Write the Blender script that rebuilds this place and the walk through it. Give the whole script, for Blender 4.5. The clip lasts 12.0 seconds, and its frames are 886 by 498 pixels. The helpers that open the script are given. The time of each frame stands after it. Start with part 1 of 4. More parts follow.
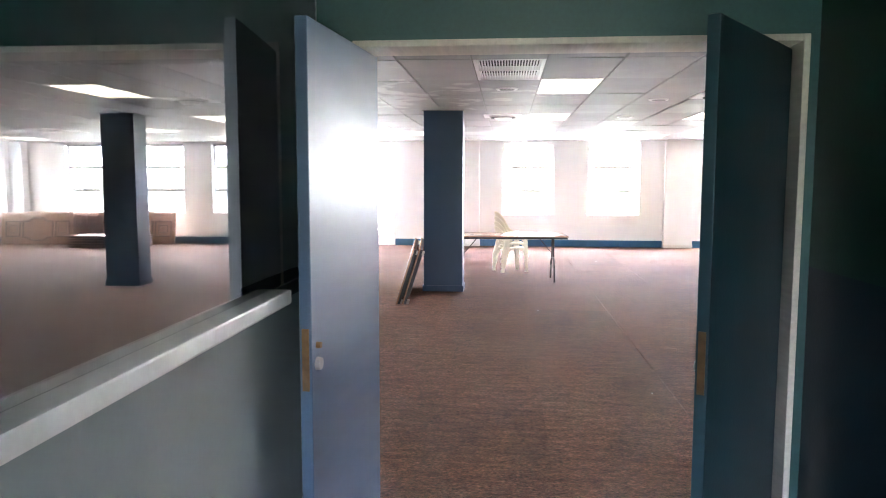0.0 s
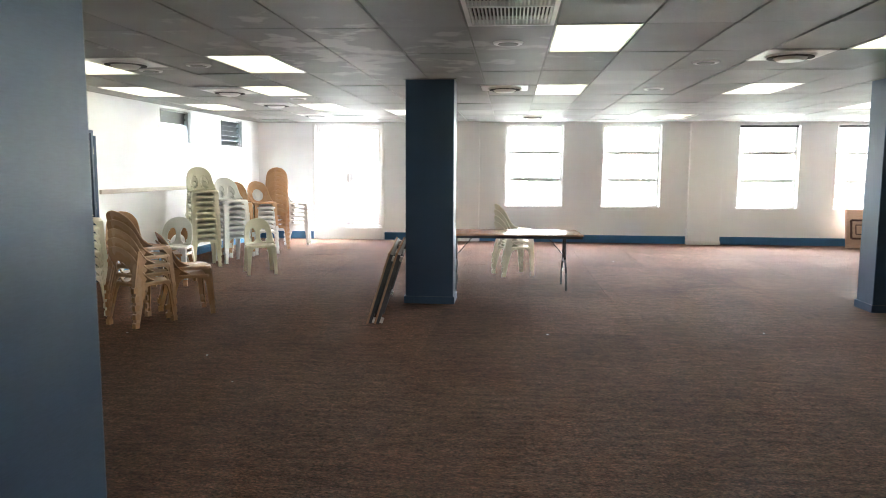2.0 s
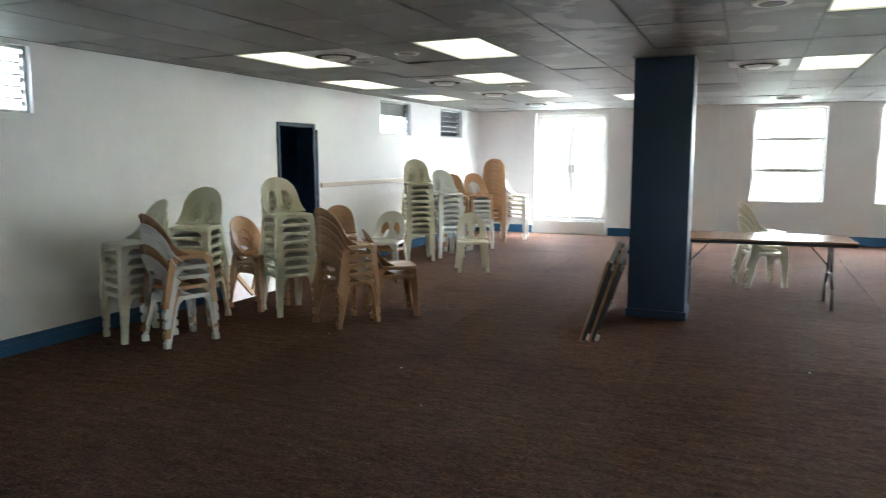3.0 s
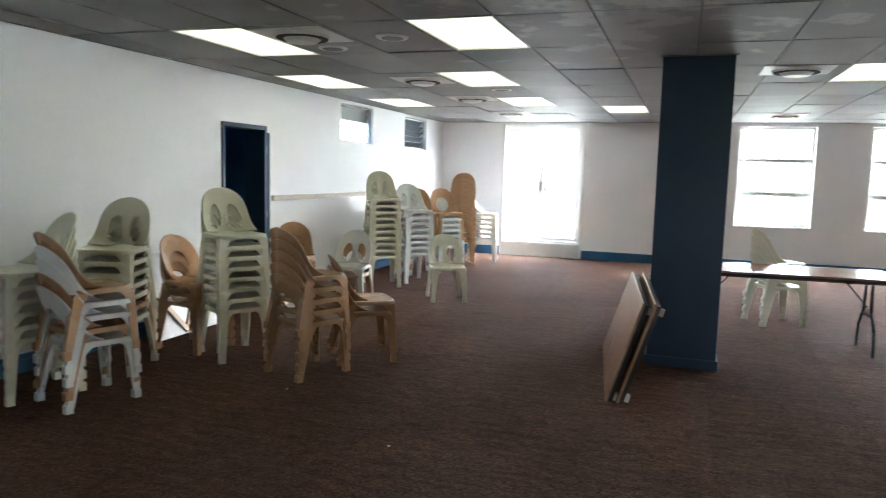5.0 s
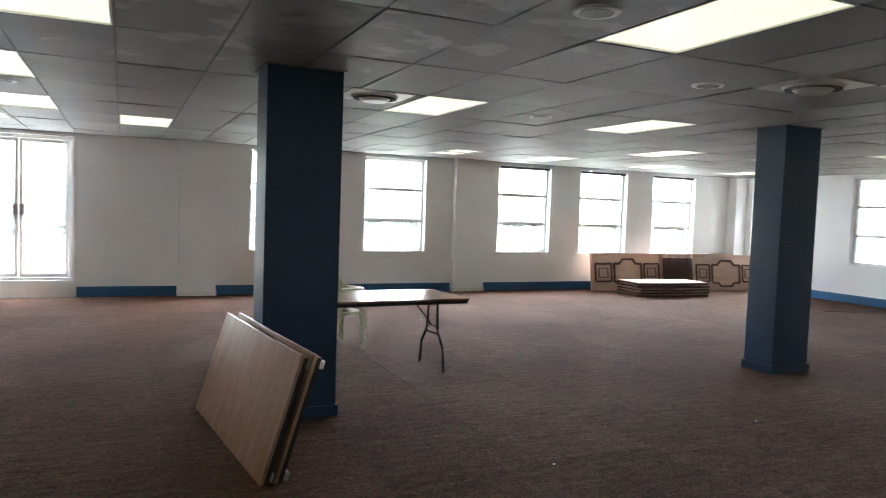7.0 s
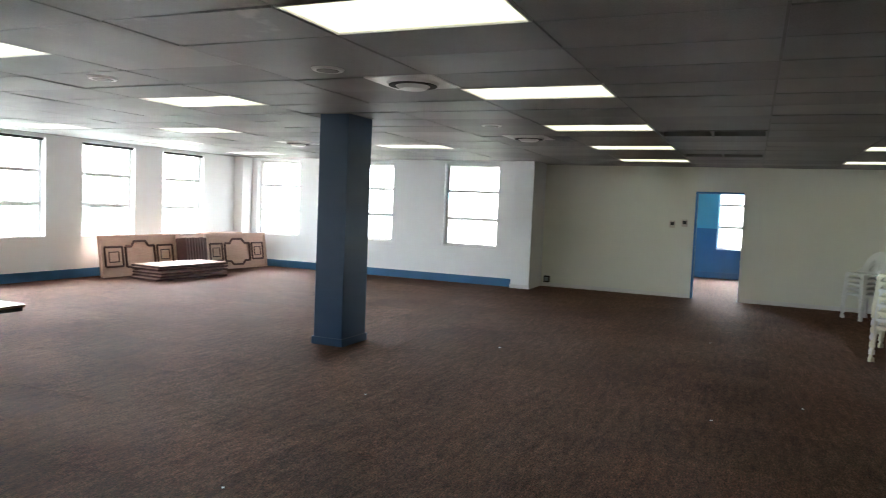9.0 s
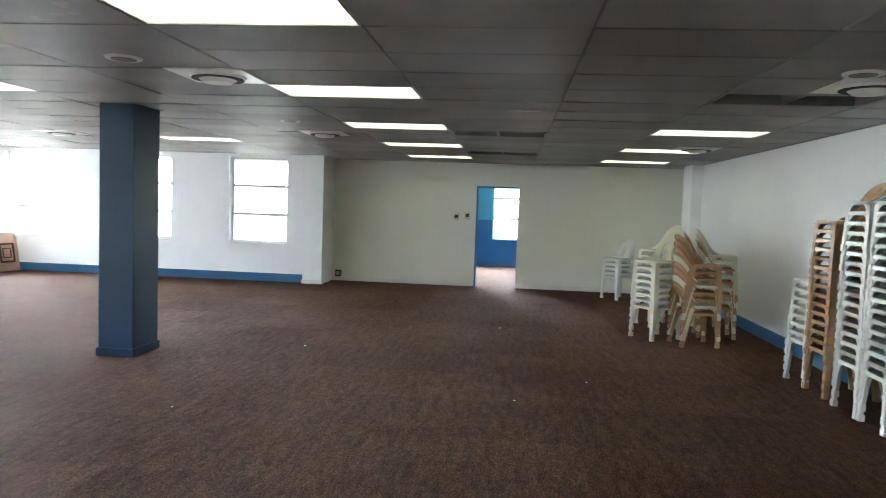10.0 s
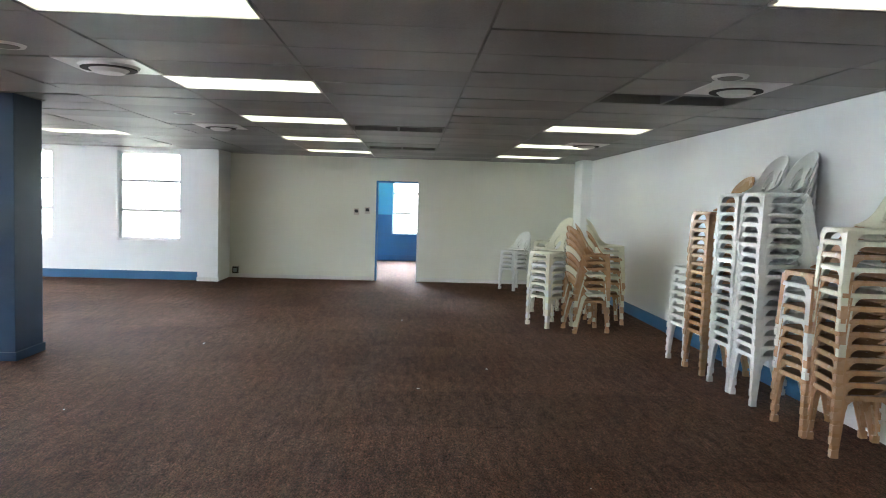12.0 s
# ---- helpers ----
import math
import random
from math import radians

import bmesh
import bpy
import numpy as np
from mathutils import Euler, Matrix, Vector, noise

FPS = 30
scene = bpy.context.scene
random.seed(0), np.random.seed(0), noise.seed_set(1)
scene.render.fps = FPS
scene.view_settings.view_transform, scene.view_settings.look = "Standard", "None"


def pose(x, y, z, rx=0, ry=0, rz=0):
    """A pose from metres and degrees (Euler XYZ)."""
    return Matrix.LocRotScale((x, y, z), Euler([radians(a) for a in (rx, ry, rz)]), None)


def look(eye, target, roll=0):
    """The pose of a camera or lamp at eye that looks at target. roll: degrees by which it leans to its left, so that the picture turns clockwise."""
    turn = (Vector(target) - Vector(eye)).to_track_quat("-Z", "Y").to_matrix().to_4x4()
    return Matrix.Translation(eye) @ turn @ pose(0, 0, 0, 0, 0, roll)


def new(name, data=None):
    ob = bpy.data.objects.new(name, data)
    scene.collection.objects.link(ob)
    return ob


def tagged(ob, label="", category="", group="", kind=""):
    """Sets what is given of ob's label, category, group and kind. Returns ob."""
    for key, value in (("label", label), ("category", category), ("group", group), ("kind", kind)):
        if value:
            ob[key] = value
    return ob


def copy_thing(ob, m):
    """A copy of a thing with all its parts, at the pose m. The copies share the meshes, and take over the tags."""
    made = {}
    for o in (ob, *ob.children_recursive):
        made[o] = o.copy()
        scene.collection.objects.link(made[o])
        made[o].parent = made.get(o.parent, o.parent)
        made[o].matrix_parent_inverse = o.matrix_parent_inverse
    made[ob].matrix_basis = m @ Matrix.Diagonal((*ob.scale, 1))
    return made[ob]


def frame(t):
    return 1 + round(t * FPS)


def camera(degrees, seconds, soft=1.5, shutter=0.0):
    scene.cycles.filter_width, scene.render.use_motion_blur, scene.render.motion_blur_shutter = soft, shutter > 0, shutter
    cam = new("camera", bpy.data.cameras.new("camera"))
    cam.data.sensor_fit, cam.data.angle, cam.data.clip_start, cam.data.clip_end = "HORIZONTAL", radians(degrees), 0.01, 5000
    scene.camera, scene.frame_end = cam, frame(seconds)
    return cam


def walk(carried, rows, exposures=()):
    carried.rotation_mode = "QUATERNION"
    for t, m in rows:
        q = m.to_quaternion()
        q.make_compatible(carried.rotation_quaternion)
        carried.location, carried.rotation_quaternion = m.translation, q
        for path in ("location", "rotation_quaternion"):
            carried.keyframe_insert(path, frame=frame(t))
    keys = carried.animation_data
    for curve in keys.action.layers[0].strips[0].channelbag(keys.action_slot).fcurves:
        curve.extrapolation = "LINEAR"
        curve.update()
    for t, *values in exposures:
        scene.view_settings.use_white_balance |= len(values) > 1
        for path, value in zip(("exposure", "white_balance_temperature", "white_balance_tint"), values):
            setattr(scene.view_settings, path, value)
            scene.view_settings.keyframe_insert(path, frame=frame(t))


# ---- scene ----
cam = camera(64.0, 12.0, soft=1.0, shutter=0.15)
EXPOSURES = [(0, 7.05, 5900, 19), (1, 6.75, 5900, 19), (1.5, 6.25, 6000, 10), (2.5, 5.65, 6050, 7), (3.2, 5.3, 5750, 5), (5, 5.4, 5750, 7), (6.5, 4.9, 5850, 9), (8.5, 5.2, 5950, 9), (9.5, 5.6, 5700, 6), (10.5, 6.1, 5650, 7), (12, 6.15, 5650, 8)]
PATH = [
    (0, (0.102, 0.293, 1.58), (-0.076, 2.276, 1.392), 0.1),
    (0.5, (0.166, 0.824, 1.572), (-0.011, 2.808, 1.396), -0.0),
    (1, (0.125, 1.304, 1.587), (-0.049, 3.287, 1.393), 0.1),
    (1.5, (0.143, 1.802, 1.566), (-0.002, 3.785, 1.352), 0.0),
    (2, (0.136, 2.272, 1.574), (-0.054, 4.251, 1.35), 0.3),
    (2.5, (0.089, 2.668, 1.598), (-0.241, 4.625, 1.352), 0.2),
    (3, (0.031, 3.126, 1.634), (-0.76, 4.944, 1.375), -0.1),
    (3.2, (-0.009, 3.326, 1.607), (-0.947, 5.076, 1.36), -0.1),
    (4.8, (-0.744, 4.142, 1.601), (-1.547, 5.959, 1.372), 1.1),
    (5, (-0.854, 4.217, 1.602), (-1.491, 6.101, 1.385), 1.5),
    (5.5, (-1.168, 4.448, 1.617), (-1.325, 6.434, 1.438), 2.1),
    (6, (-1.47, 4.719, 1.617), (-1.411, 6.711, 1.447), 1.8),
    (6.5, (-1.742, 4.982, 1.603), (-1.326, 6.932, 1.446), 2.3),
    (6.7, (-1.86, 5.096, 1.596), (-1.269, 7.002, 1.459), 2.2),
    (8.3, (-2.446, 5.99, 1.601), (-0.883, 7.235, 1.508), 2.9),
    (8.5, (-2.481, 6.09, 1.604), (-0.823, 7.204, 1.502), 3.1),
    (9, (-2.571, 6.386, 1.619), (-0.741, 7.184, 1.498), 2.4),
    (9.5, (-2.602, 6.574, 1.636), (-0.662, 7.044, 1.512), 2.5),
    (10, (-2.695, 6.668, 1.662), (-0.709, 6.863, 1.542), 2.0),
    (10.5, (-2.694, 6.675, 1.661), (-0.698, 6.641, 1.539), 1.9),
    (11, (-2.661, 6.659, 1.678), (-0.67, 6.509, 1.557), 1.9),
    (11.5, (-2.724, 6.639, 1.658), (-0.735, 6.463, 1.538), 1.7),
    (12, (-2.827, 6.691, 1.643), (-0.833, 6.602, 1.519), 1.7),
]
walk(cam, [(t, look(eye, target, roll)) for t, eye, target, roll in PATH], EXPOSURES)

# ---------------------------------------------------------------- world and light
world = bpy.data.worlds.new("world")
scene.world = world
world.use_nodes = True
wn, wl = world.node_tree.nodes, world.node_tree.links
sky = wn.new("ShaderNodeTexSky")
sky.sky_type, sky.sun_disc = "NISHITA", False
sky.sun_elevation, sky.sun_rotation = radians(38), radians(58)
sky.dust_density, sky.air_density = 4.0, 1.0
pale = wn.new("ShaderNodeHueSaturation")
pale.inputs["Saturation"].default_value = 0.25
wl.new(sky.outputs[0], pale.inputs["Color"])
wl.new(pale.outputs[0], wn["Background"].inputs["Color"])
wn["Background"].inputs["Strength"].default_value = 0.15
sun_data = bpy.data.lights.new("sun", "SUN")
sun_data.energy, sun_data.angle, sun_data.color = 0.68, radians(70), (1.0, 0.97, 0.92)
sun = new("sun", sun_data)
sun.matrix_world = look((60, 42, 50), (5, 10, 0))
LAMP_GLOW = 0.041

# ---------------------------------------------------------------- materials


def material(name, colour, rough=0.6, metal=0.0, second=None, scale=3.0, fine=60.0, amount=0.25, bump=0.1, stretch=(1, 1, 1), spec=0.5, vary=0.0):
    """Paint, plastic, wood or cloth: two colours mixed by broad stains and fine grain, with a fine relief."""
    m = bpy.data.materials.new(name)
    m.use_nodes = True
    n, l = m.node_tree.nodes, m.node_tree.links
    b = n["Principled BSDF"]
    b.inputs["Roughness"].default_value, b.inputs["Metallic"].default_value = rough, metal
    b.inputs["Specular IOR Level"].default_value = spec
    co = n.new("ShaderNodeTexCoord")
    mp = n.new("ShaderNodeMapping")
    mp.inputs["Scale"].default_value = stretch
    l.new(co.outputs["Object"], mp.inputs["Vector"])
    big, small = n.new("ShaderNodeTexNoise"), n.new("ShaderNodeTexNoise")
    big.inputs["Scale"].default_value, big.inputs["Detail"].default_value = scale, 4
    small.inputs["Scale"].default_value, small.inputs["Detail"].default_value = fine, 3
    l.new(mp.outputs[0], big.inputs["Vector"])
    l.new(mp.outputs[0], small.inputs["Vector"])
    add = n.new("ShaderNodeMath")
    add.operation = "ADD"
    l.new(big.outputs["Fac"], add.inputs[0])
    l.new(small.outputs["Fac"], add.inputs[1])
    ramp = n.new("ShaderNodeMapRange")
    ramp.inputs["From Min"].default_value, ramp.inputs["From Max"].default_value = 0.7, 1.3
    l.new(add.outputs[0], ramp.inputs["Value"])
    mix = n.new("ShaderNodeMix")
    mix.data_type = "RGBA"
    other = second or tuple(c * (1 - amount) for c in colour)
    mix.inputs["A"].default_value, mix.inputs["B"].default_value = (*colour, 1), (*other, 1)
    l.new(ramp.outputs[0], mix.inputs["Factor"])
    out = mix.outputs["Result"]
    if vary:
        info, hsv, mr = n.new("ShaderNodeObjectInfo"), n.new("ShaderNodeHueSaturation"), n.new("ShaderNodeMapRange")
        mr.inputs["To Min"].default_value, mr.inputs["To Max"].default_value = 1 - vary, 1 + vary
        l.new(info.outputs["Random"], mr.inputs["Value"])
        l.new(mr.outputs[0], hsv.inputs["Value"])
        l.new(out, hsv.inputs["Color"])
        out = hsv.outputs[0]
    l.new(out, b.inputs["Base Color"])
    rr = n.new("ShaderNodeMapRange")
    rr.inputs["To Min"].default_value, rr.inputs["To Max"].default_value = max(0.03, rough - 0.08), min(1, rough + 0.08)
    l.new(big.outputs["Fac"], rr.inputs["Value"])
    l.new(rr.outputs[0], b.inputs["Roughness"])
    if bump:
        bp = n.new("ShaderNodeBump")
        bp.inputs["Strength"].default_value, bp.inputs["Distance"].default_value = bump, 0.004
        l.new(small.outputs["Fac"], bp.inputs["Height"])
        l.new(bp.outputs[0], b.inputs["Normal"])
    return m


def glowing(name, colour, strength):
    m = bpy.data.materials.new(name)
    m.use_nodes = True
    b = m.node_tree.nodes["Principled BSDF"]
    b.inputs["Base Color"].default_value = (0.8, 0.8, 0.75, 1)
    b.inputs["Emission Color"].default_value, b.inputs["Emission Strength"].default_value = (*colour, 1), strength
    return m


def glass_material(name, ior):
    m = bpy.data.materials.new(name)
    m.use_nodes = True
    n, l = m.node_tree.nodes, m.node_tree.links
    b = n["Principled BSDF"]
    b.inputs["Base Color"].default_value, b.inputs["Roughness"].default_value = (0.96, 0.98, 0.97, 1), 0.0
    b.inputs["Transmission Weight"].default_value, b.inputs["IOR"].default_value = 1.0, ior
    return m


WHITE = material("white_wall_paint", (0.85, 0.86, 0.86), 0.55, scale=0.7, fine=90, amount=0.06, bump=0.08)
CREAM = material("cream_wall_paint", (0.80, 0.80, 0.71), 0.55, scale=0.6, fine=90, amount=0.07, bump=0.08)
TRIM = material("white_gloss_trim", (0.78, 0.78, 0.76), 0.35, scale=2, amount=0.08, bump=0.03)
BLUE = material("blue_skirting_paint", (0.035, 0.14, 0.30), 0.4, scale=2, amount=0.25, bump=0.05)
COLUMN = material("navy_column_paint", (0.009, 0.040, 0.098), 0.40, scale=1.2, fine=120, amount=0.2, bump=0.12)
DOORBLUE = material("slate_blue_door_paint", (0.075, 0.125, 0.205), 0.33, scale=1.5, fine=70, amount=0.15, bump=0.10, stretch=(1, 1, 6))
TEAL = material("dark_teal_paint", (0.020, 0.075, 0.075), 0.40, scale=1.2, amount=0.2, bump=0.08)
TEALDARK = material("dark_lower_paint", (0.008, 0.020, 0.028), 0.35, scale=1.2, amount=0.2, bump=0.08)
# Right entry leaf: darker and greener than DOORBLUE on the left leaf.
SLATE = material("slate_teal_right_leaf", (0.018, 0.050, 0.064), 0.36, scale=1.5, fine=70, amount=0.15, bump=0.10)
GREEN = material("dark_green_paint", (0.014, 0.058, 0.034), 0.38, scale=1.2, amount=0.2, bump=0.08)
GREY = material("grey_gloss_panel", (0.26, 0.31, 0.31), 0.30, scale=0.8, amount=0.05, bump=0.03)
SKYBLUE = material("light_blue_paint", (0.10, 0.41, 0.62), 0.5, scale=1, amount=0.08)
ROYAL = material("royal_blue_paint", (0.03, 0.145, 0.34), 0.5, scale=1, amount=0.1)
BEAM = material("bare_wood_rail", (0.66, 0.60, 0.52), 0.5, scale=3, amount=0.2, stretch=(1, 0.1, 1))
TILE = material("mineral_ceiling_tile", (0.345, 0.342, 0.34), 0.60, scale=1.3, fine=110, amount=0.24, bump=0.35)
tn, tl = TILE.node_tree.nodes, TILE.node_tree.links
isl, span, tint = tn.new("ShaderNodeNewGeometry"), tn.new("ShaderNodeMapRange"), tn.new("ShaderNodeHueSaturation")
span.inputs["To Min"].default_value, span.inputs["To Max"].default_value = 0.80, 1.08
tl.new(isl.outputs["Random Per Island"], span.inputs["Value"])
tl.new(span.outputs[0], tint.inputs["Value"])
tl.new(tn["Principled BSDF"].inputs["Base Color"].links[0].from_socket, tint.inputs["Color"])
tl.new(tint.outputs[0], tn["Principled BSDF"].inputs["Base Color"])
# Peeling, water-marked blotches round one spot; their sheen is painted as lighter colour.
marks, away, zone, cut, both, sheen_wash = (tn.new(k) for k in ("ShaderNodeTexNoise", "ShaderNodeVectorMath", "ShaderNodeMapRange", "ShaderNodeMapRange", "ShaderNodeMath", "ShaderNodeMix"))
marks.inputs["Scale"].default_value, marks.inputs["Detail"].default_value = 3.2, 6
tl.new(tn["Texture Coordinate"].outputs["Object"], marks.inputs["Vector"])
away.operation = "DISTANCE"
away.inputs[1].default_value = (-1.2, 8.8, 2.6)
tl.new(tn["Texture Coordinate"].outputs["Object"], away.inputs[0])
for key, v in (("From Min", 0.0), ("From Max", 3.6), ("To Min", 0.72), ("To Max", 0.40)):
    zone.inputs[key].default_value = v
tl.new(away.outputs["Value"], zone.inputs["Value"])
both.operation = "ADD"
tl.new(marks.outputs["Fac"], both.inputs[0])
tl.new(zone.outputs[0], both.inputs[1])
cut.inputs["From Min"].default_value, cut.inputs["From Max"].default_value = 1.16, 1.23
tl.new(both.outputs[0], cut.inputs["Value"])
sheen_wash.data_type = "RGBA"
sheen_wash.inputs["B"].default_value = (0.43, 0.425, 0.42, 1)
tl.new(tint.outputs[0], sheen_wash.inputs["A"])
tl.new(cut.outputs[0], sheen_wash.inputs["Factor"])
tl.new(sheen_wash.outputs["Result"], tn["Principled BSDF"].inputs["Base Color"])
TEE = material("ceiling_grid_metal", (0.20, 0.20, 0.19), 0.5, amount=0.2)
LAMPMAT = glowing("lit_diffuser", (1.0, 0.92, 0.58), LAMP_GLOW)
# Near-black colour standing in for shade in vents and unlit rooms.
DARK = material("shade_black", (0.03, 0.03, 0.03), 0.8)
STEEL = material("dull_steel", (0.45, 0.45, 0.44), 0.4, metal=0.9, amount=0.15)
BLACK = material("black_painted_steel", (0.02, 0.02, 0.022), 0.4, amount=0.2)
RUST = material("worn_brass", (0.25, 0.15, 0.07), 0.45, metal=0.7, amount=0.4, fine=30)
CREAMPL = material("cream_plastic", (0.78, 0.76, 0.61), 0.30, scale=4, amount=0.08, bump=0.04, vary=0.06)
WHITEPL = material("white_plastic", (0.80, 0.81, 0.79), 0.30, scale=4, amount=0.08, bump=0.04, vary=0.05)
TANPL = material("tan_plastic", (0.52, 0.31, 0.17), 0.27, scale=4, amount=0.12, bump=0.04, vary=0.08)
WOODTOP = material("worn_veneer", (0.46, 0.28, 0.18), 0.24, second=(0.31, 0.17, 0.10), scale=2.5, fine=30, stretch=(6, 0.6, 1), bump=0.05)
PANELWOOD = material("pale_pink_wood", (0.58, 0.40, 0.31), 0.5, second=(0.44, 0.28, 0.21), scale=2, fine=25, stretch=(0.6, 4, 4), bump=0.06)
DARKWOOD = material("dark_red_wood", (0.10, 0.035, 0.025), 0.5, second=(0.05, 0.02, 0.015), scale=4, fine=30, bump=0.08)
PAPER = material("white_poster_board", (0.75, 0.74, 0.76), 0.3, second=(0.66, 0.58, 0.58), scale=1.5, fine=8, bump=0.0)
CONCRETE = material("weathered_concrete", (0.42, 0.40, 0.37), 0.85, scale=1.0, fine=30, amount=0.3, bump=0.3)
BRICKRED = material("brown_parapet", (0.34, 0.22, 0.18), 0.8, scale=2, amount=0.3, bump=0.2)
GRASS = material("far_ground", (0.09, 0.12, 0.06), 0.9, second=(0.16, 0.15, 0.10), scale=0.02, fine=0.6, bump=0.0)
LEAF = material("tree_leaves", (0.12, 0.14, 0.10), 0.7, second=(0.08, 0.10, 0.06), scale=0.3, fine=3, bump=0.0, vary=0.25)
# Leaf translucency, its colour set extra pale to stand in for distant haze.
ln, ll = LEAF.node_tree.nodes, LEAF.node_tree.links
thin, half = ln.new("ShaderNodeBsdfTranslucent"), ln.new("ShaderNodeMixShader")
thin.inputs["Color"].default_value = (0.34, 0.38, 0.29, 1)
half.inputs["Fac"].default_value = 0.5
ll.new(ln["Principled BSDF"].outputs[0], half.inputs[1])
ll.new(thin.outputs[0], half.inputs[2])
ll.new(half.outputs[0], ln["Material Output"].inputs["Surface"])
GLASS = glass_material("clear_glass", 1.45)
# A faint white veil mixed into the panes imitates haze over the view.
gn, gl = GLASS.node_tree.nodes, GLASS.node_tree.links
veil, veiled = gn.new("ShaderNodeBsdfTranslucent"), gn.new("ShaderNodeMixShader")
veil.inputs["Color"].default_value = (0.85, 0.88, 0.88, 1)
veiled.inputs["Fac"].default_value = 0.025
gl.new(gn["Principled BSDF"].outputs[0], veiled.inputs[1])
gl.new(veil.outputs[0], veiled.inputs[2])
gl.new(veiled.outputs[0], gn["Material Output"].inputs["Surface"])
COATED = glass_material("coated_counter_glass", 2.7)


def carpet_material():
    """Loop pile: dark tufts in short rows, worn and soiled in broad patches, each tile a shade of its own."""
    m = bpy.data.materials.new("brown_loop_carpet")
    m.use_nodes = True
    n, l = m.node_tree.nodes, m.node_tree.links
    b = n["Principled BSDF"]
    b.inputs["Roughness"].default_value, b.inputs["Specular IOR Level"].default_value = 0.90, 0.12
    geo = n.new("ShaderNodeNewGeometry")

    def noise_at(stretch, scale, detail, rough=0.55):
        mp, t = n.new("ShaderNodeMapping"), n.new("ShaderNodeTexNoise")
        mp.inputs["Scale"].default_value = stretch
        t.inputs["Scale"].default_value, t.inputs["Detail"].default_value, t.inputs["Roughness"].default_value = scale, detail, rough
        l.new(geo.outputs["Position"], mp.inputs["Vector"])
        l.new(mp.outputs[0], t.inputs["Vector"])
        return t.outputs["Fac"]

    def spread(value, lo, hi, a, c):
        k = n.new("ShaderNodeMapRange")
        for key, v in (("From Min", lo), ("From Max", hi), ("To Min", a), ("To Max", c)):
            k.inputs[key].default_value = v
        l.new(value, k.inputs["Value"])
        return k.outputs[0]

    def times(a, c):
        k = n.new("ShaderNodeMath")
        k.operation = "MULTIPLY"
        l.new(a, k.inputs[0])
        l.new(c, k.inputs[1])
        return k.outputs[0]

    tuft = noise_at((1, 1.8, 1), 48, 5, 0.75)
    rows = noise_at((1.0, 4.5, 1), 3.2, 5, 0.7)
    patch = noise_at((1, 1, 1), 0.55, 4)
    info = n.new("ShaderNodeObjectInfo")
    clumps = noise_at((1, 1.5, 1), 13, 4, 0.7)
    fleck = noise_at((1, 2.2, 1), 30, 3, 0.8)
    shade = times(times(times(spread(tuft, 0.32, 0.68, 0.2, 1.8), spread(clumps, 0.3, 0.7, 0.62, 1.38)), spread(rows, 0.3, 0.7, 0.62, 1.38)), times(spread(patch, 0.3, 0.7, 0.62, 1.38), spread(info.outputs["Random"], 0, 1, 0.86, 1.14)))
    mix = n.new("ShaderNodeMix")
    mix.data_type = "RGBA"
    mix.inputs["A"].default_value, mix.inputs["B"].default_value = (0.060, 0.040, 0.026, 1), (0.160, 0.068, 0.043, 1)
    l.new(times(spread(fleck, 0.38, 0.62, 0, 1), spread(patch, 0.7, 0.3, 0.45, 1.2)), mix.inputs["Factor"])
    hsv = n.new("ShaderNodeHueSaturation")
    l.new(mix.outputs["Result"], hsv.inputs["Color"])
    l.new(shade, hsv.inputs["Value"])
    l.new(hsv.outputs[0], b.inputs["Base Color"])
    bp = n.new("ShaderNodeBump")
    bp.inputs["Strength"].default_value, bp.inputs["Distance"].default_value = 0.8, 0.012
    l.new(tuft, bp.inputs["Height"])
    l.new(bp.outputs[0], b.inputs["Normal"])
    return m


CARPET = carpet_material()

# ---------------------------------------------------------------- small builders


def cube(bm, x0, x1, y0, y1, z0, z1, m=None):
    vs = [Vector((x, y, z)) for x in (x0, x1) for y in (y0, y1) for z in (z0, z1)]
    vs = [bm.verts.new(m @ v if m else v) for v in vs]
    for f in ((0, 1, 3, 2), (4, 6, 7, 5), (0, 4, 5, 1), (2, 3, 7, 6), (0, 2, 6, 4), (1, 5, 7, 3)):
        bm.faces.new([vs[i] for i in f])
    return vs


def bar(bm, a, b, wa, wb=None, sides=4, turn=45.0):
    """A straight tapered bar from a to b; wa and wb are its thicknesses."""
    a, b = Vector(a), Vector(b)
    wb = wa if wb is None else wb
    q = (b - a).to_track_quat("Z", "Y").to_matrix()
    rings = []
    for p, w in ((a, wa), (b, wb)):
        r = w / 2 / (math.cos(math.pi / sides) if sides == 4 else 1)
        rings.append([bm.verts.new(p + q @ Vector((r * math.cos(2 * math.pi * i / sides + radians(turn)), r * math.sin(2 * math.pi * i / sides + radians(turn)), 0))) for i in range(sides)])
    for i in range(sides):
        j = (i + 1) % sides
        bm.faces.new((rings[0][i], rings[0][j], rings[1][j], rings[1][i]))
    bm.faces.new(rings[0][::-1])
    bm.faces.new(rings[1])


def disc(bm, cx, cy, z0, z1, r0, r1, sides=28):
    lo = [bm.verts.new((cx + r0 * math.cos(2 * math.pi * i / sides), cy + r0 * math.sin(2 * math.pi * i / sides), z0)) for i in range(sides)]
    hi = [bm.verts.new((cx + r1 * math.cos(2 * math.pi * i / sides), cy + r1 * math.sin(2 * math.pi * i / sides), z1)) for i in range(sides)]
    for i in range(sides):
        j = (i + 1) % sides
        bm.faces.new((lo[i], lo[j], hi[j], hi[i]))
    bm.faces.new(lo[::-1])
    bm.faces.new(hi)


